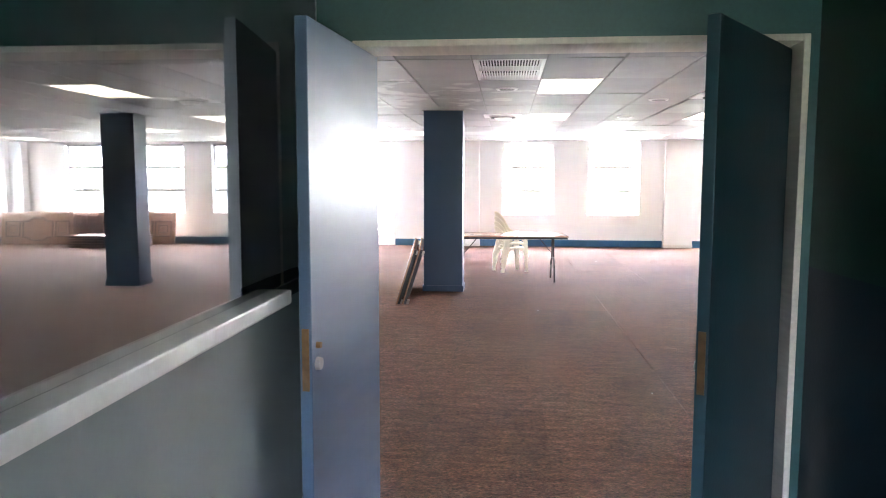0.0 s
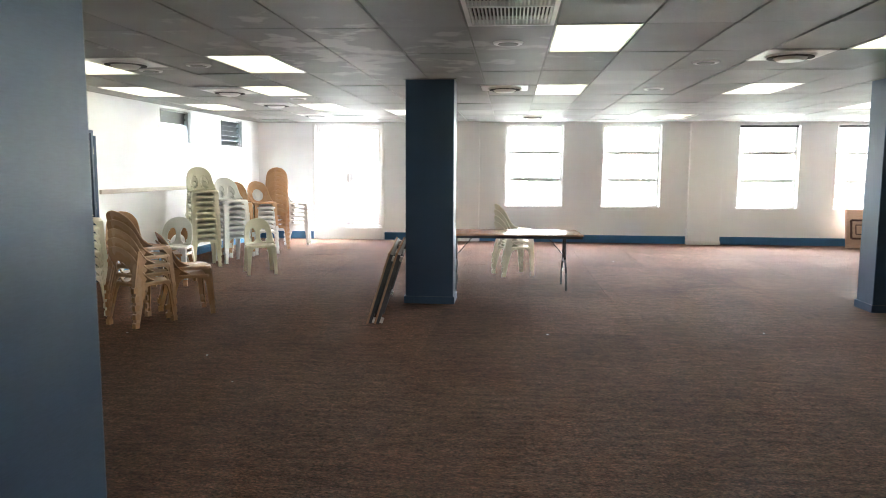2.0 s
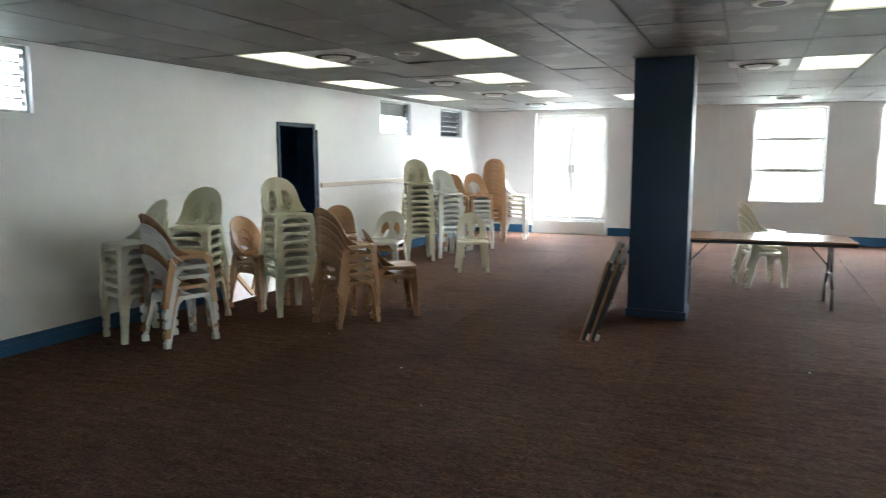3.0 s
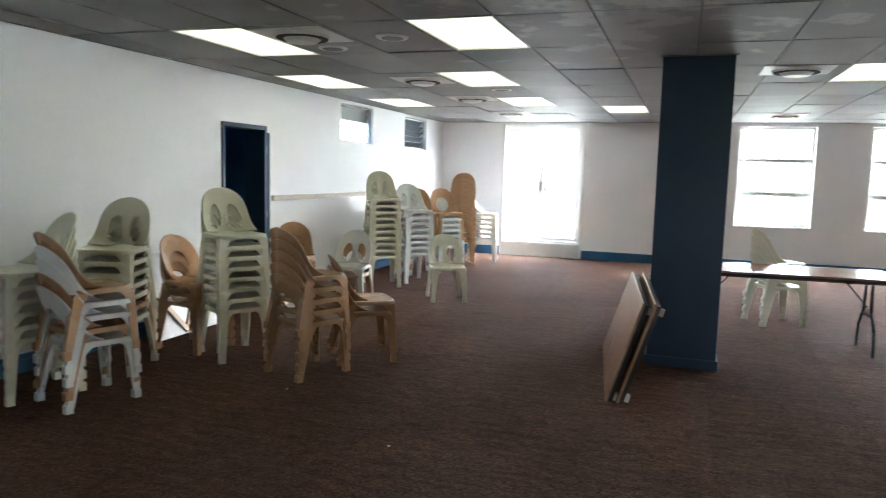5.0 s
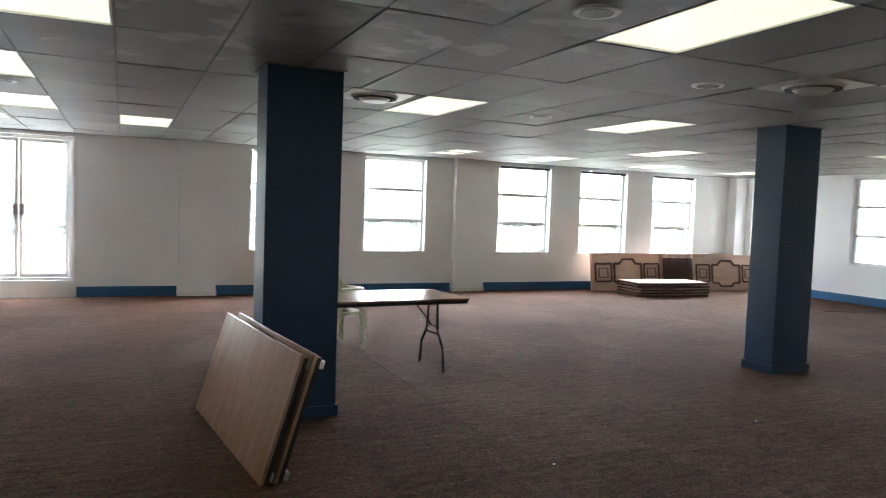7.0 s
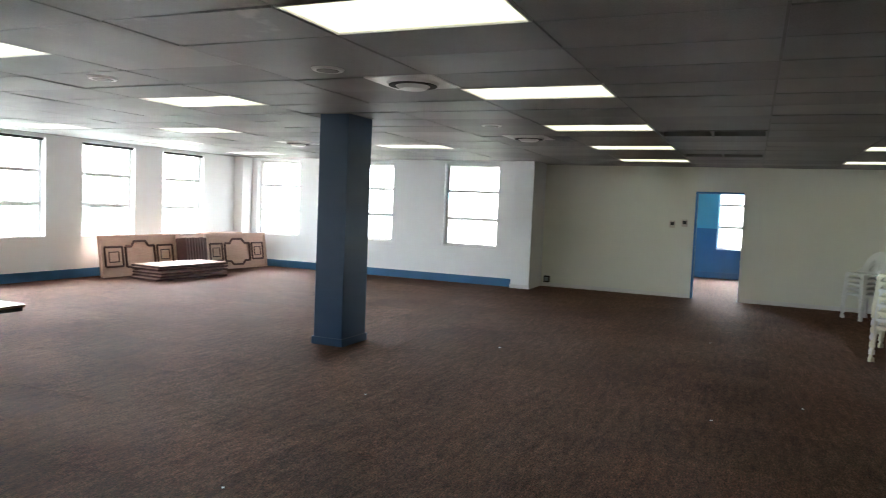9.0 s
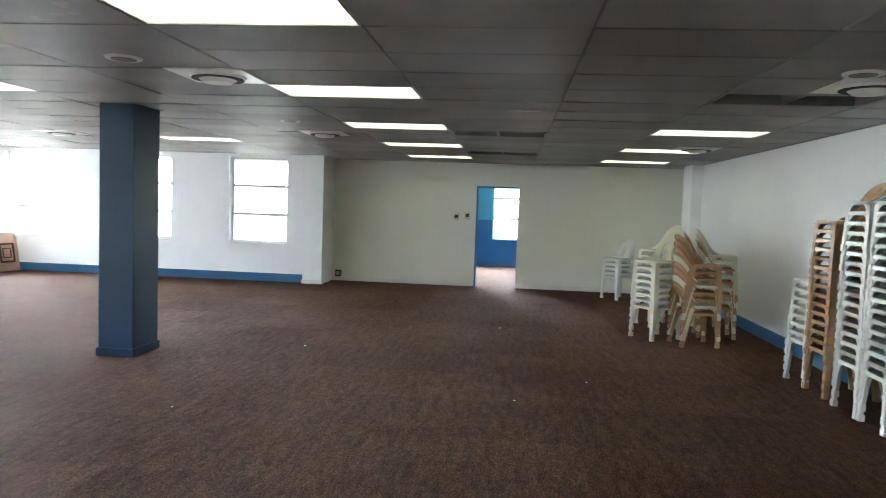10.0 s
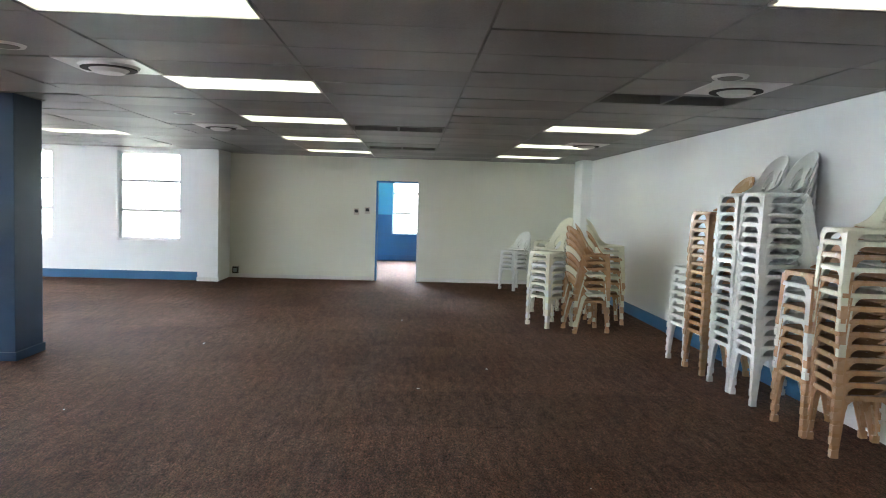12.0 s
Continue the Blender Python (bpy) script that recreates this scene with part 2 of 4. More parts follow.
def mesh_of(name, bm, mat, smooth=False, bevel=0.0):
    if bevel:
        bmesh.ops.bevel(bm, geom=[e for e in bm.edges], offset=bevel, segments=2, affect="EDGES", profile=0.6)
    bmesh.ops.recalc_face_normals(bm, faces=bm.faces)
    me = bpy.data.meshes.new(name)
    bm.to_mesh(me)
    bm.free()
    me.materials.append(mat)
    if smooth:
        me.shade_smooth()
    return me


def part(name, bm, mat, parent, label="", smooth=False, bevel=0.0):
    ob = new(name, mesh_of(name, bm, mat, smooth, bevel))
    ob.parent = parent
    return tagged(ob, label)


def boxpart(name, dims, mat, parent, label="", bevel=0.0):
    bm = bmesh.new()
    cube(bm, *dims)
    return part(name, bm, mat, parent, label, bevel=bevel)


def thing(name, label, category, m=None, group="", kind=""):
    ob = new(name)
    ob.empty_display_size = 0.1
    if m:
        ob.matrix_basis = m
    return tagged(ob, label, category, group, kind)


def slab(name, dims, mat, label, category, bevel=0.0, kind="structure"):
    bm = bmesh.new()
    cube(bm, *dims)
    return tagged(new(name, mesh_of(name, bm, mat, bevel=bevel)), label, category, kind=kind)


def wall(name, axis, span, depth, height, holes, mat, label):
    """A wall along x or y with openings (from, to, sill, head) cut through it."""
    bm = bmesh.new()
    cuts = sorted({span[0], span[1], *[h[0] for h in holes], *[h[1] for h in holes]})
    for a, b in zip(cuts, cuts[1:]):
        mid = (a + b) / 2
        z = height[0]
        stack = sorted((h for h in holes if h[0] < mid < h[1]), key=lambda h: h[2])
        pieces = []
        for h in stack:
            if h[2] > z:
                pieces.append((z, h[2]))
            z = h[3]
        if z < height[1]:
            pieces.append((z, height[1]))
        for z0, z1 in pieces:
            if axis == "x":
                cube(bm, a, b, depth[0], depth[1], z0, z1)
            else:
                cube(bm, depth[0], depth[1], a, b, z0, z1)
    bmesh.ops.remove_doubles(bm, verts=bm.verts, dist=0.0005)
    return tagged(new(name, mesh_of(name, bm, mat)), label, "wall", kind="structure")


# ---------------------------------------------------------------- the hall
CEIL = 2.60
LEFT, NEAR, FAR, RIGHT, CREAMX = -5.55, 3.20, 17.90, 11.45, 12.20
TX, TY, GX, GY = 0.625, 1.2, 0.425, 7.5
WIN_Z0, WIN_Z1 = 0.78, 2.53
FAR_WINDOWS = [(0.0, 1.23), (2.07, 3.30), (4.90, 6.13), (6.88, 8.11), (8.84, 10.07)]
RIGHT_WINDOWS = [(11.29, 12.52), (13.77, 15.00), (16.26, 17.49)]
LOUVRES = [(5.9, 7.32), (13.42, 14.54), (15.85, 16.95)]

floor = slab("floor", (LEFT - 0.25, CREAMX + 5.6, -4.2, FAR + 0.28, -0.2, -0.004), CARPET, "worn brown loop-pile carpet with faint tile seams", "carpet")

wall("wall_north", "x", (LEFT - 0.25, RIGHT + 0.3), (FAR, FAR + 0.28), (0, CEIL + 0.2),
     [(a, b, WIN_Z0, WIN_Z1) for a, b in FAR_WINDOWS] + [(-4.24, -2.74, 0.27, 2.53)], WHITE, "white painted wall with tall windows and a glazed double door")
wall("wall_east", "y", (10.5, FAR), (RIGHT, RIGHT + 0.28), (0, CEIL + 0.2),
     [(a, b, WIN_Z0, WIN_Z1) for a, b in RIGHT_WINDOWS], WHITE, "white painted wall with three tall windows")
wall("wall_east_partition", "y", (NEAR - 0.2, 10.5), (CREAMX, CREAMX + 0.12), (0, CEIL + 0.2),
     [(6.585, 7.42, 0, 2.07)], CREAM, "cream painted partition wall with a doorway")
slab("wall_east_return", (RIGHT + 0.28, CREAMX + 0.12, 10.5, 10.78, 0, CEIL + 0.2), WHITE, "white painted short return wall", "wall")
wall("wall_west", "y", (NEAR - 0.2, FAR), (LEFT - 0.25, LEFT), (0, CEIL + 0.2),
     [(a, b, 2.0, 2.55) for a, b in LOUVRES] + [(10.655, 11.515, 0, 2.08)], WHITE, "white painted wall with high louvre windows and a doorway")
wall("wall_south", "x", (LEFT, CREAMX), (NEAR - 0.16, NEAR), (0, CEIL + 0.2), [(-0.49, 1.187, 0, 2.115)], WHITE, "white painted wall with double doorway")
slab("roof_slab", (LEFT - 0.3, CREAMX + 6.3, -4.2, FAR + 0.3, CEIL + 0.2, CEIL + 0.4), CONCRETE, "concrete roof slab above the ceiling", "roof")

# pilasters along the window walls
for name, dims in (("pilaster_1", (-1.17, -0.57, FAR - 0.13, FAR, 0, CEIL)), ("pilaster_2", (3.88, 4.55, FAR - 0.13, FAR, 0, CEIL)),
                   ("pilaster_3", (RIGHT - 0.15, RIGHT, 10.5, 10.90, 0, CEIL)), ("pilaster_5", (10.95, 11.6, NEAR, NEAR + 0.20, 0, CEIL)), ("pilaster_4", (RIGHT - 0.35, RIGHT, FAR - 0.25, FAR, 0, CEIL))):
    slab(name, dims, WHITE, "white painted pilaster on the window wall", "pilaster", bevel=0.006)
    x0, x1, y0, y1, _, _ = dims
    if y0 == NEAR:
        continue
    slab("trim", (x0 - 0.012, x1 + (0.012 if x1 < RIGHT else 0), y0 - 0.012, y1 - 0.002 if y1 == FAR else y1 + 0.012, 0, 0.075), TRIM, "white plinth round the pilaster", "trim", bevel=0.004)


def skirting(dims, mat=BLUE, label="blue painted skirting board"):
    slab("baseboard", dims, mat, label, "baseboard", bevel=0.004)


for a, b in ((LEFT, -4.30), (-2.68, -1.185), (-0.555, 3.865), (4.565, RIGHT - 0.365)):
    skirting((a, b, FAR - 0.02, FAR, 0, 0.165))
skirting((RIGHT - 0.02, RIGHT, 10.915, FAR - 0.265, 0, 0.165))
for a, b in ((NEAR + 0.02, 10.62), (11.54, FAR - 0.02)):
    skirting((LEFT, LEFT + 0.02, a, b, 0, 0.10))
    skirting((LEFT, LEFT + 0.012, a, b, 0.10, 0.145))
for a, b in ((LEFT, -0.55), (3.2, 10.945), (11.605, CREAMX)):
    skirting((a, b, NEAR, NEAR + 0.02, 0, 0.165))
skirting((1.36, 3.2, NEAR, NEAR + 0.02, 0, 0.165), TRIM, "white painted skirting board")
for a, b in ((NEAR + 0.02, 6.52), (7.48, 10.5)):
    skirting((CREAMX - 0.016, CREAMX, a, b, 0, 0.08), TRIM, "white painted skirting board")

# ---------------------------------------------------------------- ceiling
LAMPS = [(0, -3), (9, -3), (13, -3), (17, -3), (1, 0), (5, 0), (9, 0), (13, 0), (17, 0), (1, 3), (5, 3), (13, 3),
         (-4, 1), (-7, 1), (-5, 3), (-8, 3), (-5, 5), (-8, 5), (-3, 6), (5, 7), (8, 7), (12, 7), (16, 7), (9, 5)]
LAMPS = [(i - 1, k) for i, k in LAMPS]
GRILLES = [(-1, -1)]
SLOTS = [(4, -3), (9, -1), (14, -1), (4, 7)]
taken = set(LAMPS) | set(GRILLES) | set(SLOTS)
bm = bmesh.new()
tile_rng = random.Random(5)
for i in range(-11, 20):
    for k in range(-4, 10):
        x0, x1 = GX + TX * i + 0.009, GX + TX * (i + 1) - 0.009
        y0, y1 = GY + TY * k + 0.009, GY + TY * (k + 1) - 0.009
        x0, x1, y0, y1 = max(x0, LEFT), min(x1, CREAMX), max(y0, NEAR), min(y1, FAR)
        if x1 - x0 < 0.03 or y1 - y0 < 0.03 or (i, k) in taken:
            continue
        sag = tile_rng.uniform(0, 0.007)
        tip = [tile_rng.uniform(-0.006, 0.004) for _ in range(4)]
        vs = cube(bm, x0, x1, y0, y1, CEIL - sag, CEIL + 0.015)
        for v, d in zip((vs[0], vs[2], vs[4], vs[6]), tip):
            v.co.z += d
tagged(new("ceiling", mesh_of("ceiling", bm, TILE)), "suspended ceiling of stained off-white mineral tiles, some with painted sheen", "ceiling", kind="structure")
bm = bmesh.new()
for i in range(-10, 20):
    x = GX + TX * i
    if LEFT < x < CREAMX:
        cube(bm, x - 0.011, x + 0.011, NEAR, FAR, CEIL + 0.008, CEIL + 0.03)
for k in range(-3, 9):
    y = GY + TY * k
    cube(bm, LEFT, CREAMX, y - 0.011, y + 0.011, CEIL + 0.0095, CEIL + 0.028)
tagged(new("ceiling_grid", mesh_of("ceiling_grid", bm, TEE)), "grey metal grid that carries the ceiling tiles", "ceiling", kind="structure")
bm = bmesh.new()
for x0, x1, y0, y1 in ((LEFT, CREAMX, FAR - 0.022, FAR), (LEFT, CREAMX, NEAR, NEAR + 0.022), (LEFT, LEFT + 0.022, NEAR + 0.022, FAR - 0.022), (CREAMX - 0.022, CREAMX, NEAR + 0.022, 10.5)):
    cube(bm, x0, x1, y0, y1, CEIL - 0.012, CEIL - 0.006)
tagged(new("trim", mesh_of("trim", bm, TEE)), "metal wall angle round the ceiling edge", "trim", kind="structure")


def ceiling_light():
    ob = thing("ceiling_light", "lit recessed fluorescent panel with a prismatic diffuser", "ceiling light", group="ceiling lights")
    w, d = TX / 2 - 0.008, TY / 2 - 0.008
    bm = bmesh.new()
    for a in ((-w, w, -d, -d + 0.014), (-w, w, d - 0.014, d), (-w, -w + 0.014, -d + 0.014, d - 0.014), (w - 0.014, w, -d + 0.014, d - 0.014)):
        cube(bm, *a, -0.006, 0.05)
    part("frame", bm, TRIM, ob, "white metal frame")
    boxpart("diffuser", (-w + 0.014, w - 0.014, -d + 0.014, d - 0.014, 0.006, 0.016), LAMPMAT, ob, "glowing warm white diffuser")
    return ob


first = ceiling_light()
for j, (i, k) in enumerate(LAMPS):
    m = pose(GX + TX * (i + 0.5), GY + TY * (k + 0.5), CEIL)
    if j:
        copy_thing(first, m)
    else:
        first.matrix_basis = m


def air_grille(i, k):
    ob = thing("air_grille", "white slatted return air grille in the ceiling", "air vent", pose(GX + TX * (i + 0.5), GY + TY * (k + 0.5), CEIL))
    w, d = TX / 2 - 0.008, TY / 2 - 0.008
    bm = bmesh.new()
    for a in ((-w, w, -d, -d + 0.03), (-w, w, d - 0.03, d), (-w, -w + 0.03, -d + 0.03, d - 0.03), (w - 0.03, w, -d + 0.03, d - 0.03), (-w + 0.03, w - 0.03, -0.012, 0.012)):
        cube(bm, *a, -0.01, 0.03)
    part("frame", bm, TRIM, ob)
    # Near-black sheet paints the duct's inner shade.
    boxpart("backing", (-w, w, -d, d, 0.06, 0.07), DARK, ob, "near-black sheet for the shade inside the duct")
    n = 22
    me = None
    for j in range(n):
        x = -w + 0.03 + (2 * w - 0.06) * (j + 0.5) / n
        if me is None:
            bm = bmesh.new()
            cube(bm, -0.0045, 0.0045, -d + 0.03, d - 0.03, -0.004, 0.022)
            me = mesh_of("slat", bm, TRIM)
        s = new("slat", me)
        s.parent, s.location = ob, (x, 0, 0)


for i, k in GRILLES:
    air_grille(i, k)


def slot_vent(i, k):
    ob = thing("slot_vent", "grey recessed air slot in the ceiling", "air vent", pose(GX + TX * (i + 0.5), GY + TY * (k + 0.5), CEIL), group="ceiling air slots")
    w, d = TX / 2 - 0.008, TY / 2 - 0.008
    # The slot's depth is a near-black sheet, its shade put in the colour.
    boxpart("backing", (-w, w, -d, d, 0.07, 0.08), DARK, ob, "near-black sheet for the shade inside the slot")
    bm = bmesh.new()
    for a in ((-w, w, -d, -d + 0.02), (-w, w, d - 0.02, d), (-w, -w + 0.06, -d + 0.02, d - 0.02), (w - 0.06, w, -d + 0.02, d - 0.02), (-w + 0.06, w - 0.06, -0.012, 0.012)):
        cube(bm, *a, -0.004, 0.07)
    part("frame", bm, TEE, ob)


for i, k in SLOTS:
    slot_vent(i, k)


def diffuser():
    ob = thing("air_diffuser", "white square ceiling plate with round air diffuser", "air vent", group="round air diffusers")
    boxpart("plate", (-0.29, 0.29, -0.29, 0.29, -0.012, -0.002), TRIM, ob, bevel=0.003)
    # The gap is a solid near-black disc that paints the shade between rings.
    for r0, r1, z0, z1, mat, nm in ((0.20, 0.215, -0.03, -0.012, TRIM, "outer_ring"), (0.195, 0.195, -0.036, -0.03, DARK, "gap"), (0.105, 0.14, -0.062, -0.036, TRIM, "cone")):
        bm = bmesh.new()
        disc(bm, 0, 0, z0, z1, r0, r1)
        part(nm, bm, mat, ob)
    return ob


first = diffuser()
for j, (x, y) in enumerate([(2.57, 8.95), (2.55, 4.25), (0.03, 11.4), (-3.65, 9.05), (-3.65, 11.65), (-3.65, 13.55), (-3.65, 15.85), (0.52, 16.3), (6.75, 9.25), (7.65, 4.15), (7.6, 13.6)]):
    if j:
        copy_thing(first, pose(x, y, CEIL))
    else:
        first.matrix_basis = pose(x, y, CEIL)


def ceiling_speaker():
    ob = thing("ceiling_speaker", "small round off-white ceiling speaker", "speaker", group="ceiling speakers")
    for r0, r1, z0, z1, mat, nm in ((0.115, 0.125, -0.016, -0.002, TRIM, "ring"), (0.08, 0.085, -0.02, -0.016, TEE, "mesh_cover")):
        bm = bmesh.new()
        disc(bm, 0, 0, z0, z1, r0, r1)
        part(nm, bm, mat, ob)
    return ob


first = ceiling_speaker()
for j, (x, y) in enumerate([(0.09, 8.2), (1.95, 9.35), (1.9, 11.6), (-3.68, 9.6), (-3.0, 9.25), (2.1, 4.5), (-3.0, 12.6), (5.4, 9.3)]):
    if j:
        copy_thing(first, pose(x, y, CEIL))
    else:
        first.matrix_basis = pose(x, y, CEIL)

# ---------------------------------------------------------------- columns


def column(x0, x1, y0, y1):
    ob = thing("column", "square column painted dark navy blue with skirting", "column", pose((x0 + x1) / 2, (y0 + y1) / 2, 0), group="hall columns", kind="structure")
    w, d = (x1 - x0) / 2, (y1 - y0) / 2
    boxpart("shaft", (-w, w, -d, d, 0, CEIL), COLUMN, ob, bevel=0.006)
    bm = bmesh.new()
    e = 0.016
    for a in ((-w - e, w + e, -d - e, -d), (-w - e, w + e, d, d + e), (-w - e, -w, -d, d), (w, w + e, -d, d)):
        cube(bm, *a, 0, 0.085)
    part("plinth", bm, COLUMN, ob)
    bm = bmesh.new()
    e = 0.022
    for a in ((-w - e, w + e, -d - e, -d), (-w - e, w + e, d, d + e), (-w - e, -w, -d, d), (w, w + e, -d, d)):
        cube(bm, *a, CEIL - 0.012, CEIL - 0.005)
    part("collar", bm, TEE, ob, "thin metal angle at the ceiling")


column(-1.09, -0.53, 10.45, 10.85)
column(4.18, 4.70, 10.52, 10.89)

# ---------------------------------------------------------------- windows and doors


def window(name, axis, a, b, inner, z0, z1, out, blind=False):
    """A tall three-light window in its opening; out is +1 when outside lies towards larger x or y."""
    ob = thing(name, "white framed three-light window with bright overcast daylight", "window", kind="structure")

    def piece(nm, u0, u1, d0, d1, w0, w1, mat, parent, label="", bevel=0.0):
        d0, d1 = sorted((inner + out * d0, inner + out * d1))
        dims = (u0, u1, d0, d1, w0, w1) if axis == "x" else (d0, d1, u0, u1, w0, w1)
        return boxpart(nm, dims, mat, parent, label, bevel)

    f = 0.05
    piece("window_frame", a, a + f, 0.12, 0.19, z0, z1, TRIM, ob)
    piece("window_frame", b - f, b, 0.12, 0.19, z0, z1, TRIM, ob)
    piece("window_frame", a + f, b - f, 0.12, 0.19, z1 - f, z1, TRIM, ob)
    piece("window_frame", a + f, b - f, 0.12, 0.19, z0, z0 + f, TRIM, ob)
    h = (z1 - z0) / 3
    for k in (1, 2):
        tr = piece("transom", a + f, b - f, 0.11, 0.18, z0 + h * k - 0.03, z0 + h * k + 0.03, TRIM, ob)
        for u in (a + 0.3, b - 0.3):
            piece("stay", u - 0.05, u + 0.05, 0.095, 0.11, z0 + h * k - 0.035, z0 + h * k - 0.02, BLACK, tr, "dark metal window stay")
    for k in range(3):
        p = piece("pane", a + f, b - f, 0.148, 0.153, z0 + h * k + (0.05 if k == 0 else 0.03), z0 + h * (k + 1) - (0.05 if k == 2 else 0.03), GLASS, ob, "clear glass")
        p.visible_shadow = False
    piece("window_sill", a + 0.002, b - 0.002, -0.015, 0.12, z0 - 0.012, z0 + 0.008, TRIM, ob, bevel=0.003)
    if blind:
        piece("rolled_blind", a + 0.02, b - 0.02, 0.03, 0.08, z1 - 0.05, z1 - 0.005, BLACK, ob, "dark rolled-up blind", bevel=0.012)


for j, (a, b) in enumerate(FAR_WINDOWS):
    window("window_%d" % (j + 1), "x", a, b, FAR, WIN_Z0, WIN_Z1, 1, blind=j >= 2)
for j, (a, b) in enumerate(RIGHT_WINDOWS):
    window("window_%d" % (j + 6), "y", a, b, RIGHT, WIN_Z0, WIN_Z1, 1)

# glazed double door to the terrace
ob = thing("door_1", "closed white framed glazed double door to a terrace", "door", kind="structure")
for x0, x1, z0, z1 in ((-4.24, -4.19, 0.27, 2.53), (-2.79, -2.74, 0.27, 2.53), (-4.19, -2.79, 2.48, 2.53), (-4.19, -2.79, 0.27, 0.30)):
    boxpart("frame", (x0, x1, FAR + 0.10, FAR + 0.20, z0, z1), TRIM, ob)
for a, b in ((-4.185, -3.495), (-3.485, -2.795)):
    bm = bmesh.new()
    for x0, x1, z0, z1 in ((a, a + 0.05, 0.305, 2.475), (b - 0.05, b, 0.305, 2.475), (a + 0.05, b - 0.05, 0.305, 0.37), (a + 0.05, b - 0.05, 2.42, 2.475)):
        cube(bm, x0, x1, FAR + 0.115, FAR + 0.165, z0, z1)
    leaf = part("door_leaf", bm, TRIM, ob)
    p = boxpart("pane", (a + 0.05, b - 0.05, FAR + 0.137, FAR + 0.143, 0.37, 2.42), GLASS, leaf, "clear glass")
    p.visible_shadow = False
    c = -3.535 if a < -3.6 else -3.445
    boxpart("push_plate", (c - 0.035, c + 0.035, FAR + 0.10, FAR + 0.115, 1.28, 1.46), STEEL, leaf, "grey metal push plate", bevel=0.003)
slab("door_sill", (-4.26, -2.72, FAR - 0.03, FAR + 0.10, 0.0, 0.27), TRIM, "white raised sill below the terrace door", "sill", bevel=0.005)
for x0, x1, z0, z1 in ((-4.30, -4.24, 0.27, 2.59), (-2.74, -2.68, 0.27, 2.59), (-4.24, -2.74, 2.53, 2.59)):
    slab("trim", (x0, x1, FAR - 0.012, FAR, z0, z1), TRIM, "white door architrave", "trim", bevel=0.003)


def louvre(name, a, b, z0, z1, open_deg, label, dark=0):
    ob = thing(name, label, "window", kind="structure")
    bm = bmesh.new()
    for y0, y1, w0, w1 in ((a, a + 0.03, z0, z1), (b - 0.03, b, z0, z1), (a + 0.03, b - 0.03, z0, z0 + 0.025), (a + 0.03, b - 0.03, z1 - 0.025, z1)):
        cube(bm, LEFT - 0.14, LEFT - 0.05, y0, y1, w0, w1)
    part("window_frame", bm, STEEL, ob, "grey metal frame")
    n = 5
    for k in range(n):
        z = z0 + 0.03 + (z1 - z0 - 0.06) * (k + 0.5) / n
        bm = bmesh.new()
        cube(bm, -0.003, 0.003, a + 0.03, b - 0.03, -0.055, 0.055)
        s = part("louvre_blade", bm, BLACK if k >= n - dark else GLASS, ob)
        boxpart("blade_edge", (LEFT - 0.104, LEFT - 0.090, a + 0.03, b - 0.03, z - 0.062, z - 0.050), STEEL, ob)
        s.matrix_basis = pose(LEFT - 0.10, 0, z, 0, open_deg, 0)
        s.visible_shadow = False
        for y in (a + 0.03, b - 0.055):
            boxpart("clip", (LEFT - 0.12, LEFT - 0.07, y, y + 0.025, z - 0.02, z + 0.02), STEEL, ob)


louvre("window_9", *LOUVRES[0], 2.0, 2.55, 15, "high louvre window with clear glass blades")
louvre("window_10", *LOUVRES[1], 2.0, 2.55, 15, "high louvre window with dark upper blades above clear glass", 2)
louvre("window_11", *LOUVRES[2], 2.0, 2.55, 40, "high louvre window with opened dark blades", 5)

# timber rail on the left wall
slab("trim", (LEFT, LEFT + 0.035, 11.62, 16.9, 1.20, 1.265), BEAM, "pale timber dado rail on the wall", "trim", bevel=0.006)

# left doorway with blue frame, leaf folded back and a small dark-blue room
for y0, y1, z0, z1 in ((10.66, 10.70, 0, 2.075), (11.46, 11.51, 0, 2.075), (10.70, 11.46, 2.03, 2.075)):
    slab("trim", (LEFT - 0.255, LEFT + 0.018, y0, y1, z0, z1), COLUMN, "dark blue door frame", "trim", bevel=0.004)
ob = thing("door_2", "dark blue door standing open", "door", pose(LEFT + 0.02, 11.50, 0, 0, 0, 62), kind="structure")
boxpart("door_leaf", (0.0, 0.04, -0.0, 0.30, 0.01, 2.0), COLUMN, ob, bevel=0.004)
for z in (0.3, 1.0, 1.75):
    boxpart("hinge", (-0.012, 0.0, 0.0, 0.03, z, z + 0.1), STEEL, ob)
# Walls take ROYAL, brighter than the navy, to make up for missing room light.
bm = bmesh.new()
cube(bm, LEFT - 2.2, LEFT - 2.1, 9.6, 12.6, 0, 2.5)
cube(bm, LEFT - 2.1, LEFT - 0.25, 9.5, 9.6, 0, 2.5)
cube(bm, LEFT - 2.1, LEFT - 0.25, 12.6, 12.7, 0, 2.5)
cube(bm, LEFT - 2.1, LEFT - 0.25, 9.6, 12.6, 2.4, 2.5)
tagged(new("wall_side_room", mesh_of("wall_side_room", bm, ROYAL)), "blue walls of a small side room, painted brighter for missing light", "wall", kind="structure")
# Floor shade is put into its near-black colour.
slab("floor_side_room", (LEFT - 2.1, LEFT - 0.3, 9.6, 12.6, -0.05, -0.004), DARK, "floor of the small side room, near-black to paint its shade", "floor")

